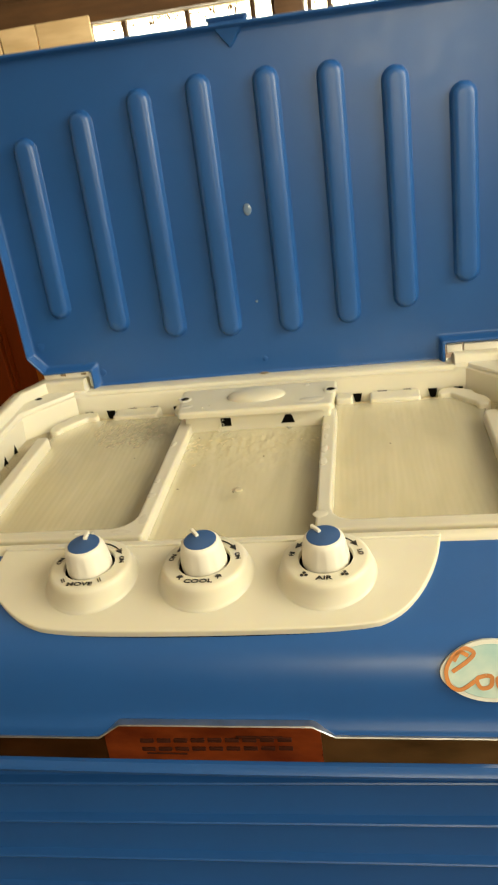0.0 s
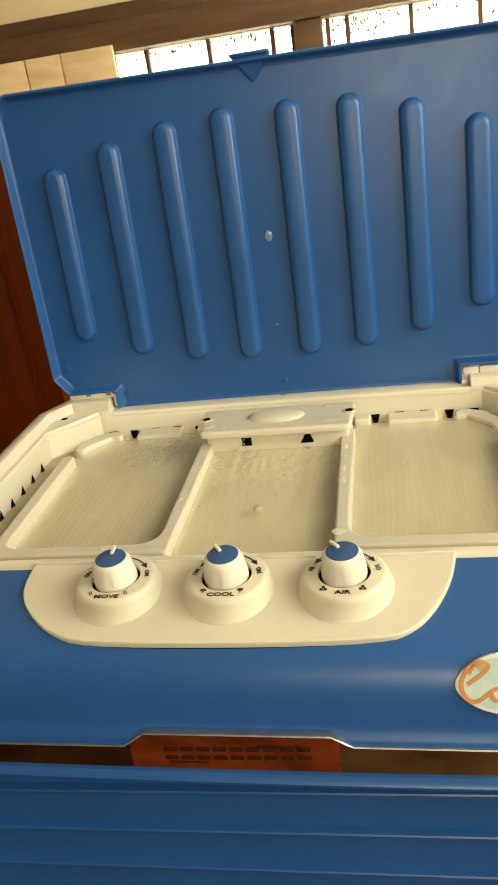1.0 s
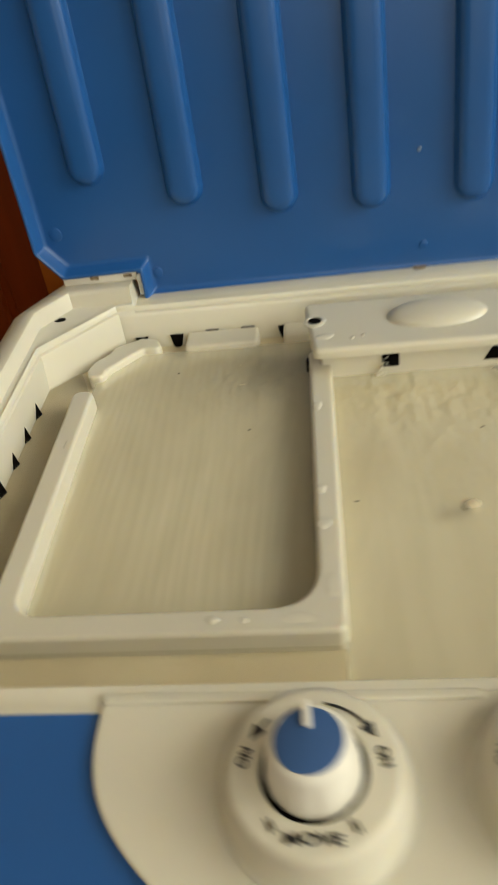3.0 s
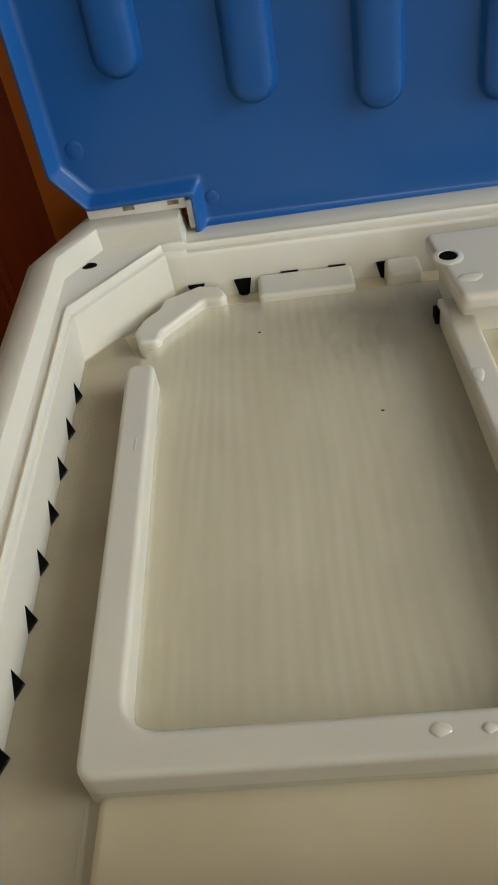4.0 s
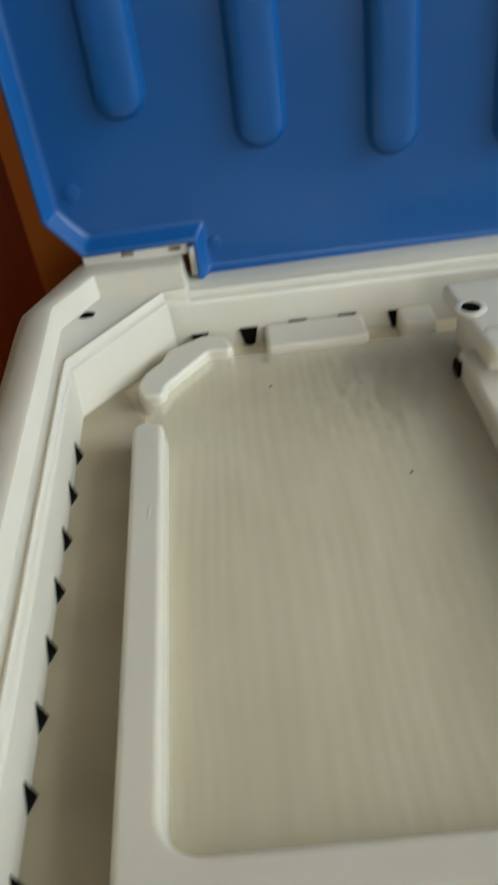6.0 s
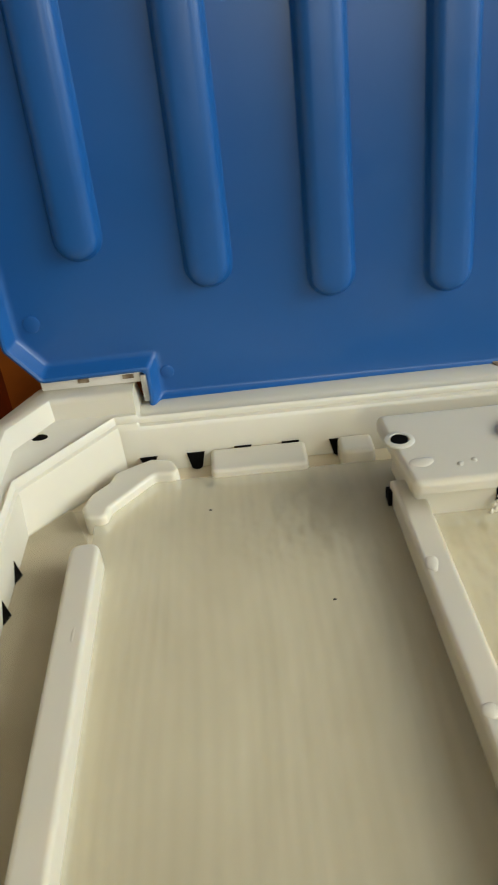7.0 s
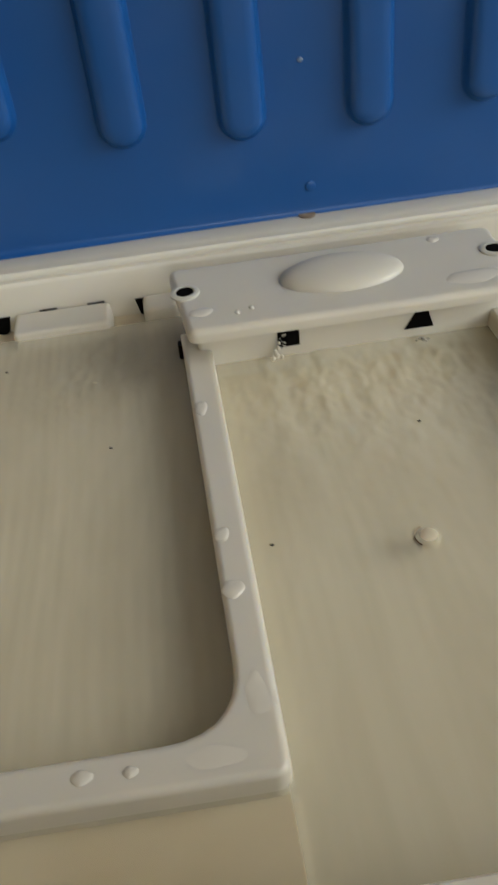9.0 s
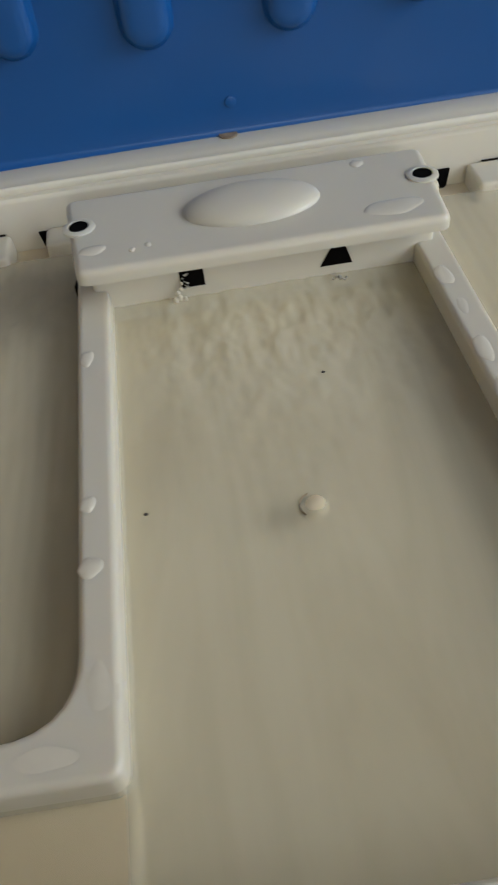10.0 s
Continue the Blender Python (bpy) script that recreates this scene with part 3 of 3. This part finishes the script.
# moulding marks and wet spots on the panel
for x, u, k in ((-0.352, 0.024, 1.0), (-0.286, -0.010, 0.8), (-0.1030, -0.0090, 0.6)):
    cpart("moulding_mark", on_lid(moved(turned([(0.0046 * k, 0), (0.0044 * k, 0.0006), (0.0036 * k, 0.0008)], 22), Matrix.Translation((x, 0, u)) @ pose(0, 0, 0, -90))), BLUE, lid)
for x, u, r, k in ((-0.1030, 0.1450, 0.0042, 1.4), (-0.1050, 0.0530, 0.0015, 0.8)):
    cpart("water_drop", on_lid(moved(dome(0, 0, r, r * k, 0, r * 0.35, 5, 18), Matrix.Translation((x, 0.0002, u)) @ pose(0, 0, 0, -90))), LIDDROP, lid)
for x, u, n, r in ((-0.268, -0.0265, 0.0100, 0.0011), (-0.240, -0.0290, 0.0092, 0.0008), (-0.206, -0.0262, 0.0104, 0.0013), (-0.171, -0.0285, 0.0094, 0.0008), (-0.136, -0.0270, 0.0100, 0.0010), (-0.061, -0.0275, 0.0100, 0.0012), (-0.018, -0.0288, 0.0096, 0.0009), (0.031, -0.0270, 0.0102, 0.0011)):
    cpart("water_drop", on_lid(moved(dome(0, 0, r * 1.4, r, 0, r * 0.7, 5, 14), Matrix.Translation((x, n, u)) @ pose(0, 0, 0, -90))), LIDDROP, lid)
# pale hinge block under the lid's left corner; the right pair is white for bright light there
for x0, x1, z0, z1, slots in ((-0.353, -0.2995, 0.7540, 0.7622, (-0.333, -0.309)), (0.0838, 0.0990, 0.7490, 0.7574, ()), (0.1005, 0.1400, 0.7490, 0.7574, ())):
    hinge = cpart("hinge_block", box(x0, 0.8190, z0, x1, 0.8300, z1, 0.0008), WHITE)
    for x in slots:
        cpart("slot", box(x, 0.8184, z0 + 0.0030, x + 0.0060, 0.8195, z1 - 0.0030, 0), BROWNSHADE, hinge)
cpart("hinge_pin", box(-0.2992, 0.8150, 0.7440, -0.2960, 0.8260, 0.7600, 0.0008), SILVER)

# ---- the blue front ----
def bow(x):
    return 0.004 * (1 - ((x - XC) / 0.28) ** 2)


FRONT = [(0.4805, 0.7470), (0.4790, 0.7482), (0.4600, 0.7440), (0.4300, 0.7384), (0.4200, 0.7362), (0.4120, 0.7340), (0.4060, 0.7305), (0.4010, 0.7252), (0.3970, 0.7184), (0.3938, 0.7102), (0.3912, 0.7010), (0.3892, 0.6920), (0.3875, 0.6865), (0.3855, 0.6835), (0.3840, 0.6800), (0.3835, 0.6700), (0.3830, 0.6620),
         (0.3815, 0.6605), (0.3790, 0.6592), (0.3775, 0.6565), (0.3785, 0.6535), (0.3820, 0.6520), (0.4150, 0.6500), (0.4150, 0.690), (0.470, 0.720)]


def fascia():
    xs = [-0.388 + 0.566 * k / 24 for k in range(25)]
    return loft([[(x, y, z - (bow(x) * 0.8 if 0.645 < z < 0.6615 else 0)) for y, z in FRONT] for x in xs], True, True, True)


cpart("front_fascia", fascia(), BLUE, None, "sloping blue plastic front")
for k in range(14):
    z = 0.6298 - 0.0365 * k
    prof = [(0.4165, z + 0.0345), (0.3985, z + 0.0345), (0.3945, z + 0.0036), (0.3894, z + 0.0020), (0.3887, z + 0.0009), (0.3893, z - 0.0006), (0.3990, z - 0.0012), (0.4165, z - 0.0012)]
    slat = extruded(prof, -0.380, 0.171)
    for v in slat.verts:
        v.co.z += 0.032 * (v.co.x - XC)
    cpart("louvre_slat", slat, BLUE)
cpart("louvre_backing", box(-0.384, 0.4166, 0.10, 0.176, 0.4200, 0.668, 0.001), BLUE)
cpart("front_foot", box(-0.388, 0.3800, 0.0, 0.178, 0.4400, 0.130, 0.004), BLUE)

# ---- the shiny badge strip with worn lettering ----
def strip_top(x):
    if -0.147 <= x <= -0.029:
        return 0.6868
    if x < -0.147:
        return 0.6760 + 0.0108 * max(0, 1 - (-0.147 - x) / 0.015)
    return 0.6790 + 0.0078 * max(0, 1 - (x + 0.029) / 0.013)


def badge(x0, x1):
    xs = sorted([-0.384 + 0.56 * k / 40 for k in range(41)] + [-0.162, -0.155, -0.147, -0.029, -0.022, -0.016])
    rows = []
    for x in [x0] + [x for x in xs if x0 + 0.001 < x < x1 - 0.001] + [x1]:
        t, b = strip_top(x), 0.6635 - bow(x) * 0.8
        rows.append([(x, 0.3875, t), (x, 0.3826, t - 0.0004), (x, 0.3814, b + 0.0004), (x, 0.3840, b)])
    return loft(rows, True, True, True)


strip = cpart("badge_strip", badge(-0.158, -0.0245), REDBADGE, None, "worn shiny plate, orange-red reflection in its colour, dark lettering bars")
for x0, x1 in ((-0.384, -0.1582), (-0.0243, 0.176)):
    cpart("badge_strip", badge(x0, x1), BADGE, None, "scratched chrome strip, dark brown-olive reflections in its colour")
for k in range(9):
    x = -0.1350 + 0.0106 * k
    for z in (0.6695, 0.6762):
        cpart("lettering_bar", box(x, 0.3808, z + 0.025 * (x + 0.088), x + 0.0084, 0.3826, z + 0.0024 + 0.025 * (x + 0.088), 0.0003), BROWNINK, strip)
for x0, x1, z in ((-0.1325, -0.107, 0.6655), (-0.075, -0.047, 0.6795)):
    cpart("lettering_bar", box(x0, 0.3810, z, x1, 0.3826, z + 0.0009, 0.0002), BROWNINK, strip)
edge_x = sorted([-0.384 + 0.56 * k / 40 for k in range(41)] + [-0.162, -0.155, -0.147, -0.029, -0.022, -0.016])
cpart("badge_edge", loft([[(x, 0.3875, strip_top(x) + 0.0012), (x, 0.3828, strip_top(x) + 0.0010), (x, 0.3822, strip_top(x) + 0.0003), (x, 0.3875, strip_top(x) - 0.0002)] for x in edge_x], True, True, True), SILVER, strip)

# ---- the control panel ----
SLOPE = 0.187
UP = math.degrees(math.atan(SLOPE))
PANEL = pose(0, 0.481, 0.750) @ pose(0, 0, 0, UP)
C = math.cos(radians(UP))


def flat(pts):
    """Plan points (x, y) laid on the sloping front."""
    return [(x, (y - 0.481) / C) for x, y in pts]


def smooth(pts, times=2):
    """Cuts the corners of an open line again and again."""
    for _ in range(times):
        out = [pts[0]]
        for p, q in zip(pts, pts[1:]):
            out += [(0.75 * p[0] + 0.25 * q[0], 0.75 * p[1] + 0.25 * q[1]), (0.25 * p[0] + 0.75 * q[0], 0.25 * p[1] + 0.75 * q[1])]
        pts = out + [pts[-1]]
    return pts


outline = [(-0.2475, 0.4835), (-0.2485, 0.4620), (-0.2430, 0.4460), (-0.2290, 0.4300), (-0.2110, 0.4170), (-0.1890, 0.4095), (-0.0900, 0.4080), (0.0070, 0.4105), (0.0240, 0.4185), (0.0350, 0.4310), (0.0435, 0.4470), (0.0495, 0.4640), (0.0530, 0.4835)]
edge_line = smooth(outline)
edge_line = [edge_line[0]] + edge_line[3:-3] + [edge_line[-1]]
panel = cpart("control_panel", moved(slab(flat(edge_line), -0.008, 0.0012, 0.0012, 3, 0.0, True), PANEL), IVORY, None, "ivory control panel with three dials")
cpart("panel_seam", moved(slab(offset(flat(edge_line), -0.0002), -0.012, -0.0036, 0.0002, 1), PANEL), DARK, panel)

# the upper lip of the panel, open in the middle
for x0, x1 in ((-0.2470, -0.1190), (-0.0790, 0.0525)):
    cpart("panel_lip", slab(rounded(rect(x0, 0.4800, x1, 0.4838), 0.0014, 3), 0.7440, 0.7526, 0.0008, 2), IVORY)

TILT_KNOB = 3.0
DIALS = ((-0.1735, "MOVE", ("ON", "ON"), 4), (-0.0960, "COOL", ("ON", "ON"), 36), (-0.0185, "AIR", ("HI", "LO"), 40))
DY, DZ = 0.4535, 0.7572


def knob_body(seg=48):
    rows = []
    for r, z in ((0.0146, -0.004), (0.0148, 0.0005), (0.0145, 0.003), (0.0137, 0.0085), (0.0130, 0.0125), (0.0122, 0.0144), (0.0113, 0.0153), (0.0106, 0.0156)):
        ring = []
        for i in range(seg):
            groove = 0.0007 if i % 6 == 0 and 0.0 < z < 0.009 else 0.0
            a = 2 * math.pi * i / seg
            ring.append(((r - groove) * math.cos(a), (r - groove) * math.sin(a), z))
        rows.append(ring)
    return loft(rows, True, True, True)


def arc_bar(r0, r1, a0, a1, z, n=10):
    pts0 = [(r0 * math.cos(radians(a0 + (a1 - a0) * k / n)), r0 * math.sin(radians(a0 + (a1 - a0) * k / n))) for k in range(n + 1)]
    pts1 = [(r1 * math.cos(radians(a0 + (a1 - a0) * k / n)), r1 * math.sin(radians(a0 + (a1 - a0) * k / n))) for k in range(n + 1)]
    return loft([[(x, y, z) for x, y in pts0 + pts1[::-1]], [(x, y, z + 0.0003) for x, y in pts0 + pts1[::-1]]], True, True, True)


def arrow_head(r, a, way, z):
    m = pose(r * math.cos(radians(a)), r * math.sin(radians(a)), z, 0, 0, a + (90 if way > 0 else -90))
    tri = [(0.0040, 0.0), (-0.0012, 0.0022), (-0.0012, -0.0022)]
    return moved(loft([[(x, y, 0) for x, y in tri], [(x, y, 0.0003) for x, y in tri]], True, True, True), m)


for kx, word, ends, turn in DIALS:
    M = pose(kx, DY, DZ, TILT_KNOB)
    # turret: a stub that grows out of the sloping panel
    seg = 56
    ring = [(math.cos(2 * math.pi * i / seg), math.sin(2 * math.pi * i / seg)) for i in range(seg)]
    foot = []
    for cx_, cy_ in ring:
        wx, wy = kx + 0.0336 * cx_ - 0.0006, DY + 0.0336 * cy_ - 0.0006
        foot.append((wx, wy, 0.750 - SLOPE * (0.481 - wy) - 0.0004))
    low = []
    for cx_, cy_ in ring:
        wx, wy = kx + 0.0298 * cx_, DY + 0.0298 * cy_ - 0.0004
        zz = 0.750 - SLOPE * (0.481 - wy) + 0.0030
        low.append((wx, wy, min(zz, DZ + 0.10)))
    mid = []
    for cx_, cy_ in ring:
        wx, wy = kx + 0.0306 * cx_ - 0.0003, DY + 0.0306 * cy_ - 0.0004
        mid.append((wx, wy, 0.750 - SLOPE * (0.481 - wy) + 0.0018))
    tops = []
    for r, z in ((0.0288, -0.0058), (0.0283, -0.0032), (0.0273, -0.0012), (0.0258, -0.0002), (0.0246, 0.0), (0.0172, 0.0), (0.0168, -0.0006), (0.0166, -0.004)):
        tops.append([tuple(M @ Vector((r * a, r * b, z))) for a, b in ring])
    low = [(p[0], p[1], min(p[2], q[2] - 0.0008)) for p, q in zip(low, tops[0])]
    mid = [(p[0], p[1], min(p[2], q[2] - 0.0004)) for p, q in zip(mid, low)]
    foot = [(p[0], p[1], min(p[2], q[2] - 0.0004)) for p, q in zip(foot, mid)]
    turret = cpart("dial", loft([foot, mid, low] + tops, True, True, True), IVORY)
    cpart("dial_gap", moved(turned([(0.0167, -0.0035), (0.0167, -0.0030)], 40), M), DARK, turret)
    K = M @ pose(0, 0, 0, 0, 0, turn)
    knob = cpart("knob", moved(knob_body(), K), WHITE, None, "ivory knob with a blue cap and white pointer")
    cpart("cap", moved(turned([(0.0104, 0.0150), (0.0104, 0.0160), (0.0100, 0.0162)], 40), K), BLUECAP, knob)
    cpart("pointer", moved(box(-0.0012, 0.0035, 0.0157, 0.0012, 0.0122, 0.0180, 0.0008), K), WHITE, knob)
    letters(word, 0.0054, COOLER @ M @ pose(0, -0.0212, 0.0003) @ Matrix.Diagonal((1.18, 0.85, 1, 1)), INK, turret)
    letters(ends[0], 0.0043, COOLER @ M @ pose(-0.0212, 0.0030, 0.0003, 0, 0, 75), INK, turret)
    letters(ends[1], 0.0043, COOLER @ M @ pose(0.0212, 0.0030, 0.0003, 0, 0, -75), INK, turret)
    cpart("arrow", moved(merged(arc_bar(0.0208, 0.0216, 38, 80, 0), arrow_head(0.0212, 36, -1, 0)), M @ pose(0, 0, 0.0002)), INK, turret)
    cpart("arrow", moved(merged(arc_bar(0.0208, 0.0216, 132, 145, 0), arrow_head(0.0212, 146, 1, 0)), M @ pose(0, 0, 0.0002)), INK, turret)
    for a in (-125, -55):
        if word == "AIR":
            for b in range(3):
                q = pose(0.0213 * math.cos(radians(a)), 0.0213 * math.sin(radians(a)), 0.0002, 0, 0, b * 120 + 90) @ pose(0.0015, 0, 0)
                cpart("symbol", moved(turned([(0.0011, 0), (0.0011, 0.0003)], 12), M @ q), INK, turret)
        elif word == "COOL":
            q = pose(0.0213 * math.cos(radians(a)), 0.0213 * math.sin(radians(a)), 0.0002)
            cpart("symbol", moved(merged(arc_bar(0.0002, 0.0022, 0, 180, 0), moved(box(-0.0004, -0.0020, 0, 0.0004, 0.0, 0.0003, 0), Matrix.Identity(4))), M @ q), INK, turret)
        else:
            q = pose(0.0213 * math.cos(radians(a)), 0.0213 * math.sin(radians(a)), 0.0002, 0, 0, 30)
            cpart("symbol", moved(merged(box(-0.0010, -0.0020, 0, -0.0004, 0.0020, 0.0003, 0), box(0.0004, -0.0020, 0, 0.0010, 0.0020, 0.0003, 0)), M @ q), INK, turret)

# ---- the round sticker on the blue front ----
ST = pose(0.0735, 0.3955, 0.7175) @ pose(0, 0, 0, 66)


def blob(r, wob, z0, z1, seed):
    rnd = random.Random(seed)
    ph = [rnd.uniform(0, 6.28) for _ in range(3)]
    pts = []
    for i in range(40):
        a = 2 * math.pi * i / 40
        k = 1 + wob * (math.sin(3 * a + ph[0]) + 0.6 * math.sin(5 * a + ph[1]))
        pts.append((1.6 * r * k * math.cos(a), r * k * math.sin(a)))
    return slab(pts, z0, z1, 0.0002, 1)


sticker = cpart("sticker", moved(blob(0.0175, 0.025, -0.002, 0.0007, 5), ST), PAPER, None, "white and teal oval sticker with orange script strokes")
cpart("print", moved(blob(0.0152, 0.02, 0.0, 0.0010, 5), ST), TEAL, sticker)


def stroke(pts, w, m):
    """A flat ribbon along a smooth line."""
    fine = []
    n = len(pts)
    for i in range(n - 1):
        p0, p1, p2, p3 = (Vector(pts[max(0, min(n - 1, i + d))]) for d in (-1, 0, 1, 2))
        for k in range(6):
            t = k / 6
            fine.append(0.5 * (2 * p1 + (p2 - p0) * t + (2 * p0 - 5 * p1 + 4 * p2 - p3) * t * t + (3 * p1 - p0 - 3 * p2 + p3) * t ** 3))
    fine.append(Vector(pts[-1]))
    a, b = [], []
    for i, p in enumerate(fine):
        d = (fine[min(i + 1, len(fine) - 1)] - fine[max(i - 1, 0)]).normalized()
        nrm = Vector((-d.y, d.x)) * w
        a.append(p + nrm)
        b.append(p - nrm)
    bm = loft([[(q.x, q.y, 0.0) for q in a], [(q.x, q.y, 0.0004) for q in a], [(q.x, q.y, 0.0004) for q in b], [(q.x, q.y, 0.0) for q in b]], False)
    return moved(bm, m)


Q = ST @ pose(0, 0, 0.0011)
for line in (((-0.013, 0.009), (-0.019, 0.011), (-0.025, 0.002), (-0.024, -0.007), (-0.018, -0.010), (-0.010, -0.005)), ((-0.022, 0.0), (-0.013, 0.0065), (-0.010, 0.011), (-0.016, 0.013), (-0.021, 0.006)),
             ((-0.004, -0.002), (-0.009, -0.004), (-0.007, -0.009), (-0.002, -0.008), (-0.001, -0.003), (-0.004, -0.002)), ((0.006, -0.002), (0.002, -0.004), (0.003, -0.009), (0.008, -0.008), (0.009, -0.003), (0.006, -0.002)), ((0.013, 0.012), (0.013, -0.006), (0.017, -0.009))):
    cpart("print_stroke", stroke(line, 0.0011, Q), ORANGE, sticker)

# ---- the water ----
def rippled(name, x0, x1, y0, y1, z, mat, label, swells, stripe):
    """A level water surface facing up, with fine waves along the tray and livelier ones round the swells (x, y, reach, height)."""
    nx, ny = int((x1 - x0) / 0.0011), int((y1 - y0) / 0.0016)
    verts = []
    for j in range(ny + 1):
        for i in range(nx + 1):
            x, y = x0 + (x1 - x0) * i / nx, y0 + (y1 - y0) * j / ny
            bend = noise.noise((x * 30, y * 9, 3.0 + z))
            h = stripe * (0.55 + 0.45 * noise.noise((x * 40, y * 14, 7.0))) * math.sin(2 * math.pi * (x / 0.0052 + 0.9 * bend))
            for cx, cy, reach, height in swells:
                w = math.exp(-((x - cx) ** 2 + (y - cy) ** 2) / reach ** 2)
                if w > 0.01:
                    h += height * w * (noise.noise((x * 150, y * 95, 1.0)) + 0.5 * noise.noise((x * 330, y * 260, 5.0)))
            verts.append((sx(x, y), y, z + h))
    faces = [(j * (nx + 1) + i, j * (nx + 1) + i + 1, (j + 1) * (nx + 1) + i + 1, (j + 1) * (nx + 1) + i) for j in range(ny) for i in range(nx)]
    me = bpy.data.meshes.new(name)
    me.from_pydata(verts, [], faces)
    me.polygons.foreach_set("use_smooth", [True] * len(faces))
    me.materials.append(mat)
    ob = new(name, me)
    ob.visible_shadow = False
    return tagged(ob, label, "water", kind="stuff")


rippled("water", -0.3200, -0.1720, 0.5350, 0.7740, 0.7196, WATER, "clear shallow water lying in an ivory tray", ((-0.215, 0.735, 0.032, 0.00090), (-0.235, 0.725, 0.022, 0.00036)), 0.000110)
rippled("water", -0.0350, 0.1130, 0.5350, 0.7740, 0.7196, WATER, "clear shallow water lying in an ivory tray", ((0.035, 0.740, 0.034, 0.00036),), 0.000110)
rippled("water", -0.1690, -0.0380, 0.4945, 0.7250, 0.7216, WATERRUN, "clear running water rippling over the middle tray", ((-0.137, 0.700, 0.034, 0.00100), (-0.075, 0.700, 0.036, 0.00090), (-0.100, 0.665, 0.055, 0.00045)), 0.000050)
for x0, x1 in ((-0.3235, -0.1692), (-0.0378, 0.1165)):
    rippled("water", x0, x1, 0.4945, 0.5280, 0.7216, WATERSTILL, "thin water lying on the front shelf", (), 0.00002)
for x0, x1 in ((-0.3530, -0.3237), (0.1167, 0.1460)):
    rippled("water", x0, x1, 0.4945, 0.7600, 0.7161, WATERSTILL, "shallow water in the side channel", (), 0.00002)


def droplet(x, y, z, r, k, seed):
    rnd = random.Random(seed)
    rows = []
    ph = rnd.uniform(0, 6.28)
    for j in range(6):
        a = math.pi / 2 * j / 6
        rows.append([(x + r * math.cos(a) * math.cos(t) * (1 + 0.12 * math.sin(2 * t + ph)), y + r * k * math.cos(a) * math.sin(t) * (1 + 0.12 * math.sin(3 * t + ph)), z + 0.0008 * math.sin(a)) for t in [2 * math.pi * i / 20 for i in range(20)]])
    ob = part("water_droplet", loft(rows, True, True, True), DROP)
    return tagged(ob, "clear water droplet on the ivory tray edge", "droplet", "droplets on the tray edges")


for i, (x, y, r, k) in enumerate(((-0.1735, 0.612, 0.0030, 1.1), (-0.1720, 0.588, 0.0036, 1.1), (-0.1755, 0.683, 0.0028, 1.7), (-0.2050, 0.5330, 0.0020, 0.9), (-0.2180, 0.5335, 0.0029, 0.8), (-0.0345, 0.700, 0.0040, 1.6), (-0.0335, 0.655, 0.0036, 2.0), (-0.0330, 0.632, 0.0034, 2.2), (-0.0300, 0.548, 0.0055, 1.0))):
    droplet(x, y, 0.7303, r, k, i)
for i, (x, y, r, k) in enumerate(((-0.1700, 0.729, 0.0060, 0.6), (-0.0550, 0.765, 0.0030, 1.0), (-0.0480, 0.727, 0.0130, 0.45), (-0.1540, 0.725, 0.0014, 1.2), (-0.1475, 0.727, 0.0014, 1.2))):
    droplet(x, y, 0.7473, r, k, 20 + i)
for i, (x, y, r, k) in enumerate(((-0.1690, 0.5500, 0.0050, 2.2), (-0.1820, 0.5333, 0.0120, 0.40), (-0.3165, 0.662, 0.0010, 6.0), (-0.0330, 0.680, 0.0030, 2.6))):
    ob = droplet(x, y, 0.7299, r, k, 40 + i)
    tagged(ob, "thin wet patch of water on the ivory tray edge", "wet patch", "wet patches on the tray edges")
for x, y, z in ((-0.1567, 0.6115, 0.7217), (-0.0890, 0.665, 0.7217), (-0.2150, 0.679, 0.7197), (-0.2660, 0.746, 0.7197), (0.0230, 0.680, 0.7197)):
    ob = part("speck", moved(dome(0, 0, 0.0008, 0.0006, 0, 0.0004, 4, 10), pose(x, y, z)), INK)
    tagged(ob, "tiny dark speck of dirt in the wet tray", "speck", "specks in the trays")

for i, (x, y, z, r) in enumerate(((-0.1392, 0.7215, 0.7265, 0.0011), (-0.1378, 0.7212, 0.7285, 0.0009), (-0.1385, 0.7208, 0.7248, 0.0013), (-0.1365, 0.7205, 0.7242, 0.0010), (-0.1405, 0.7205, 0.7240, 0.0012), (-0.1372, 0.7222, 0.7305, 0.0007))):
    ob = part("water_splash", moved(dome(0, 0, r, r * 0.8, 0, r * 2.2, 6, 12), pose(x, y, z - r, 20)), DROP)
    tagged(ob, "glinting bead of water running from the spout", "water", "beads of water at the spout")
rnd = random.Random(12)
for i in range(10):
    r = rnd.uniform(0.0003, 0.0008)
    x, y, z = -0.1356 + rnd.uniform(-0.0024, 0.0030), 0.7235 + rnd.uniform(-0.0012, 0.0002), rnd.uniform(0.7262, 0.7335)
    ob = part("water_splash", moved(dome(0, 0, r, r * 0.5, 0, r * 4.0, 5, 10), pose(x, y, z, 40, rnd.uniform(-30, 30))), SPLASH)
    tagged(ob, "glinting bead of water running from the spout", "water", "beads of water at the spout")
for i in range(7):
    r = rnd.uniform(0.0005, 0.0010)
    ob = part("water_splash", moved(dome(0, 0, r, r * 0.8, 0, r * 1.6, 5, 10), pose(-0.0720 + rnd.uniform(-0.0050, 0.0050), 0.7198 + rnd.uniform(-0.0008, 0.0004), rnd.uniform(0.7212, 0.7240), 40)), SPLASH)
    tagged(ob, "glinting bead of water running from the spout", "water", "beads of water at the spout")
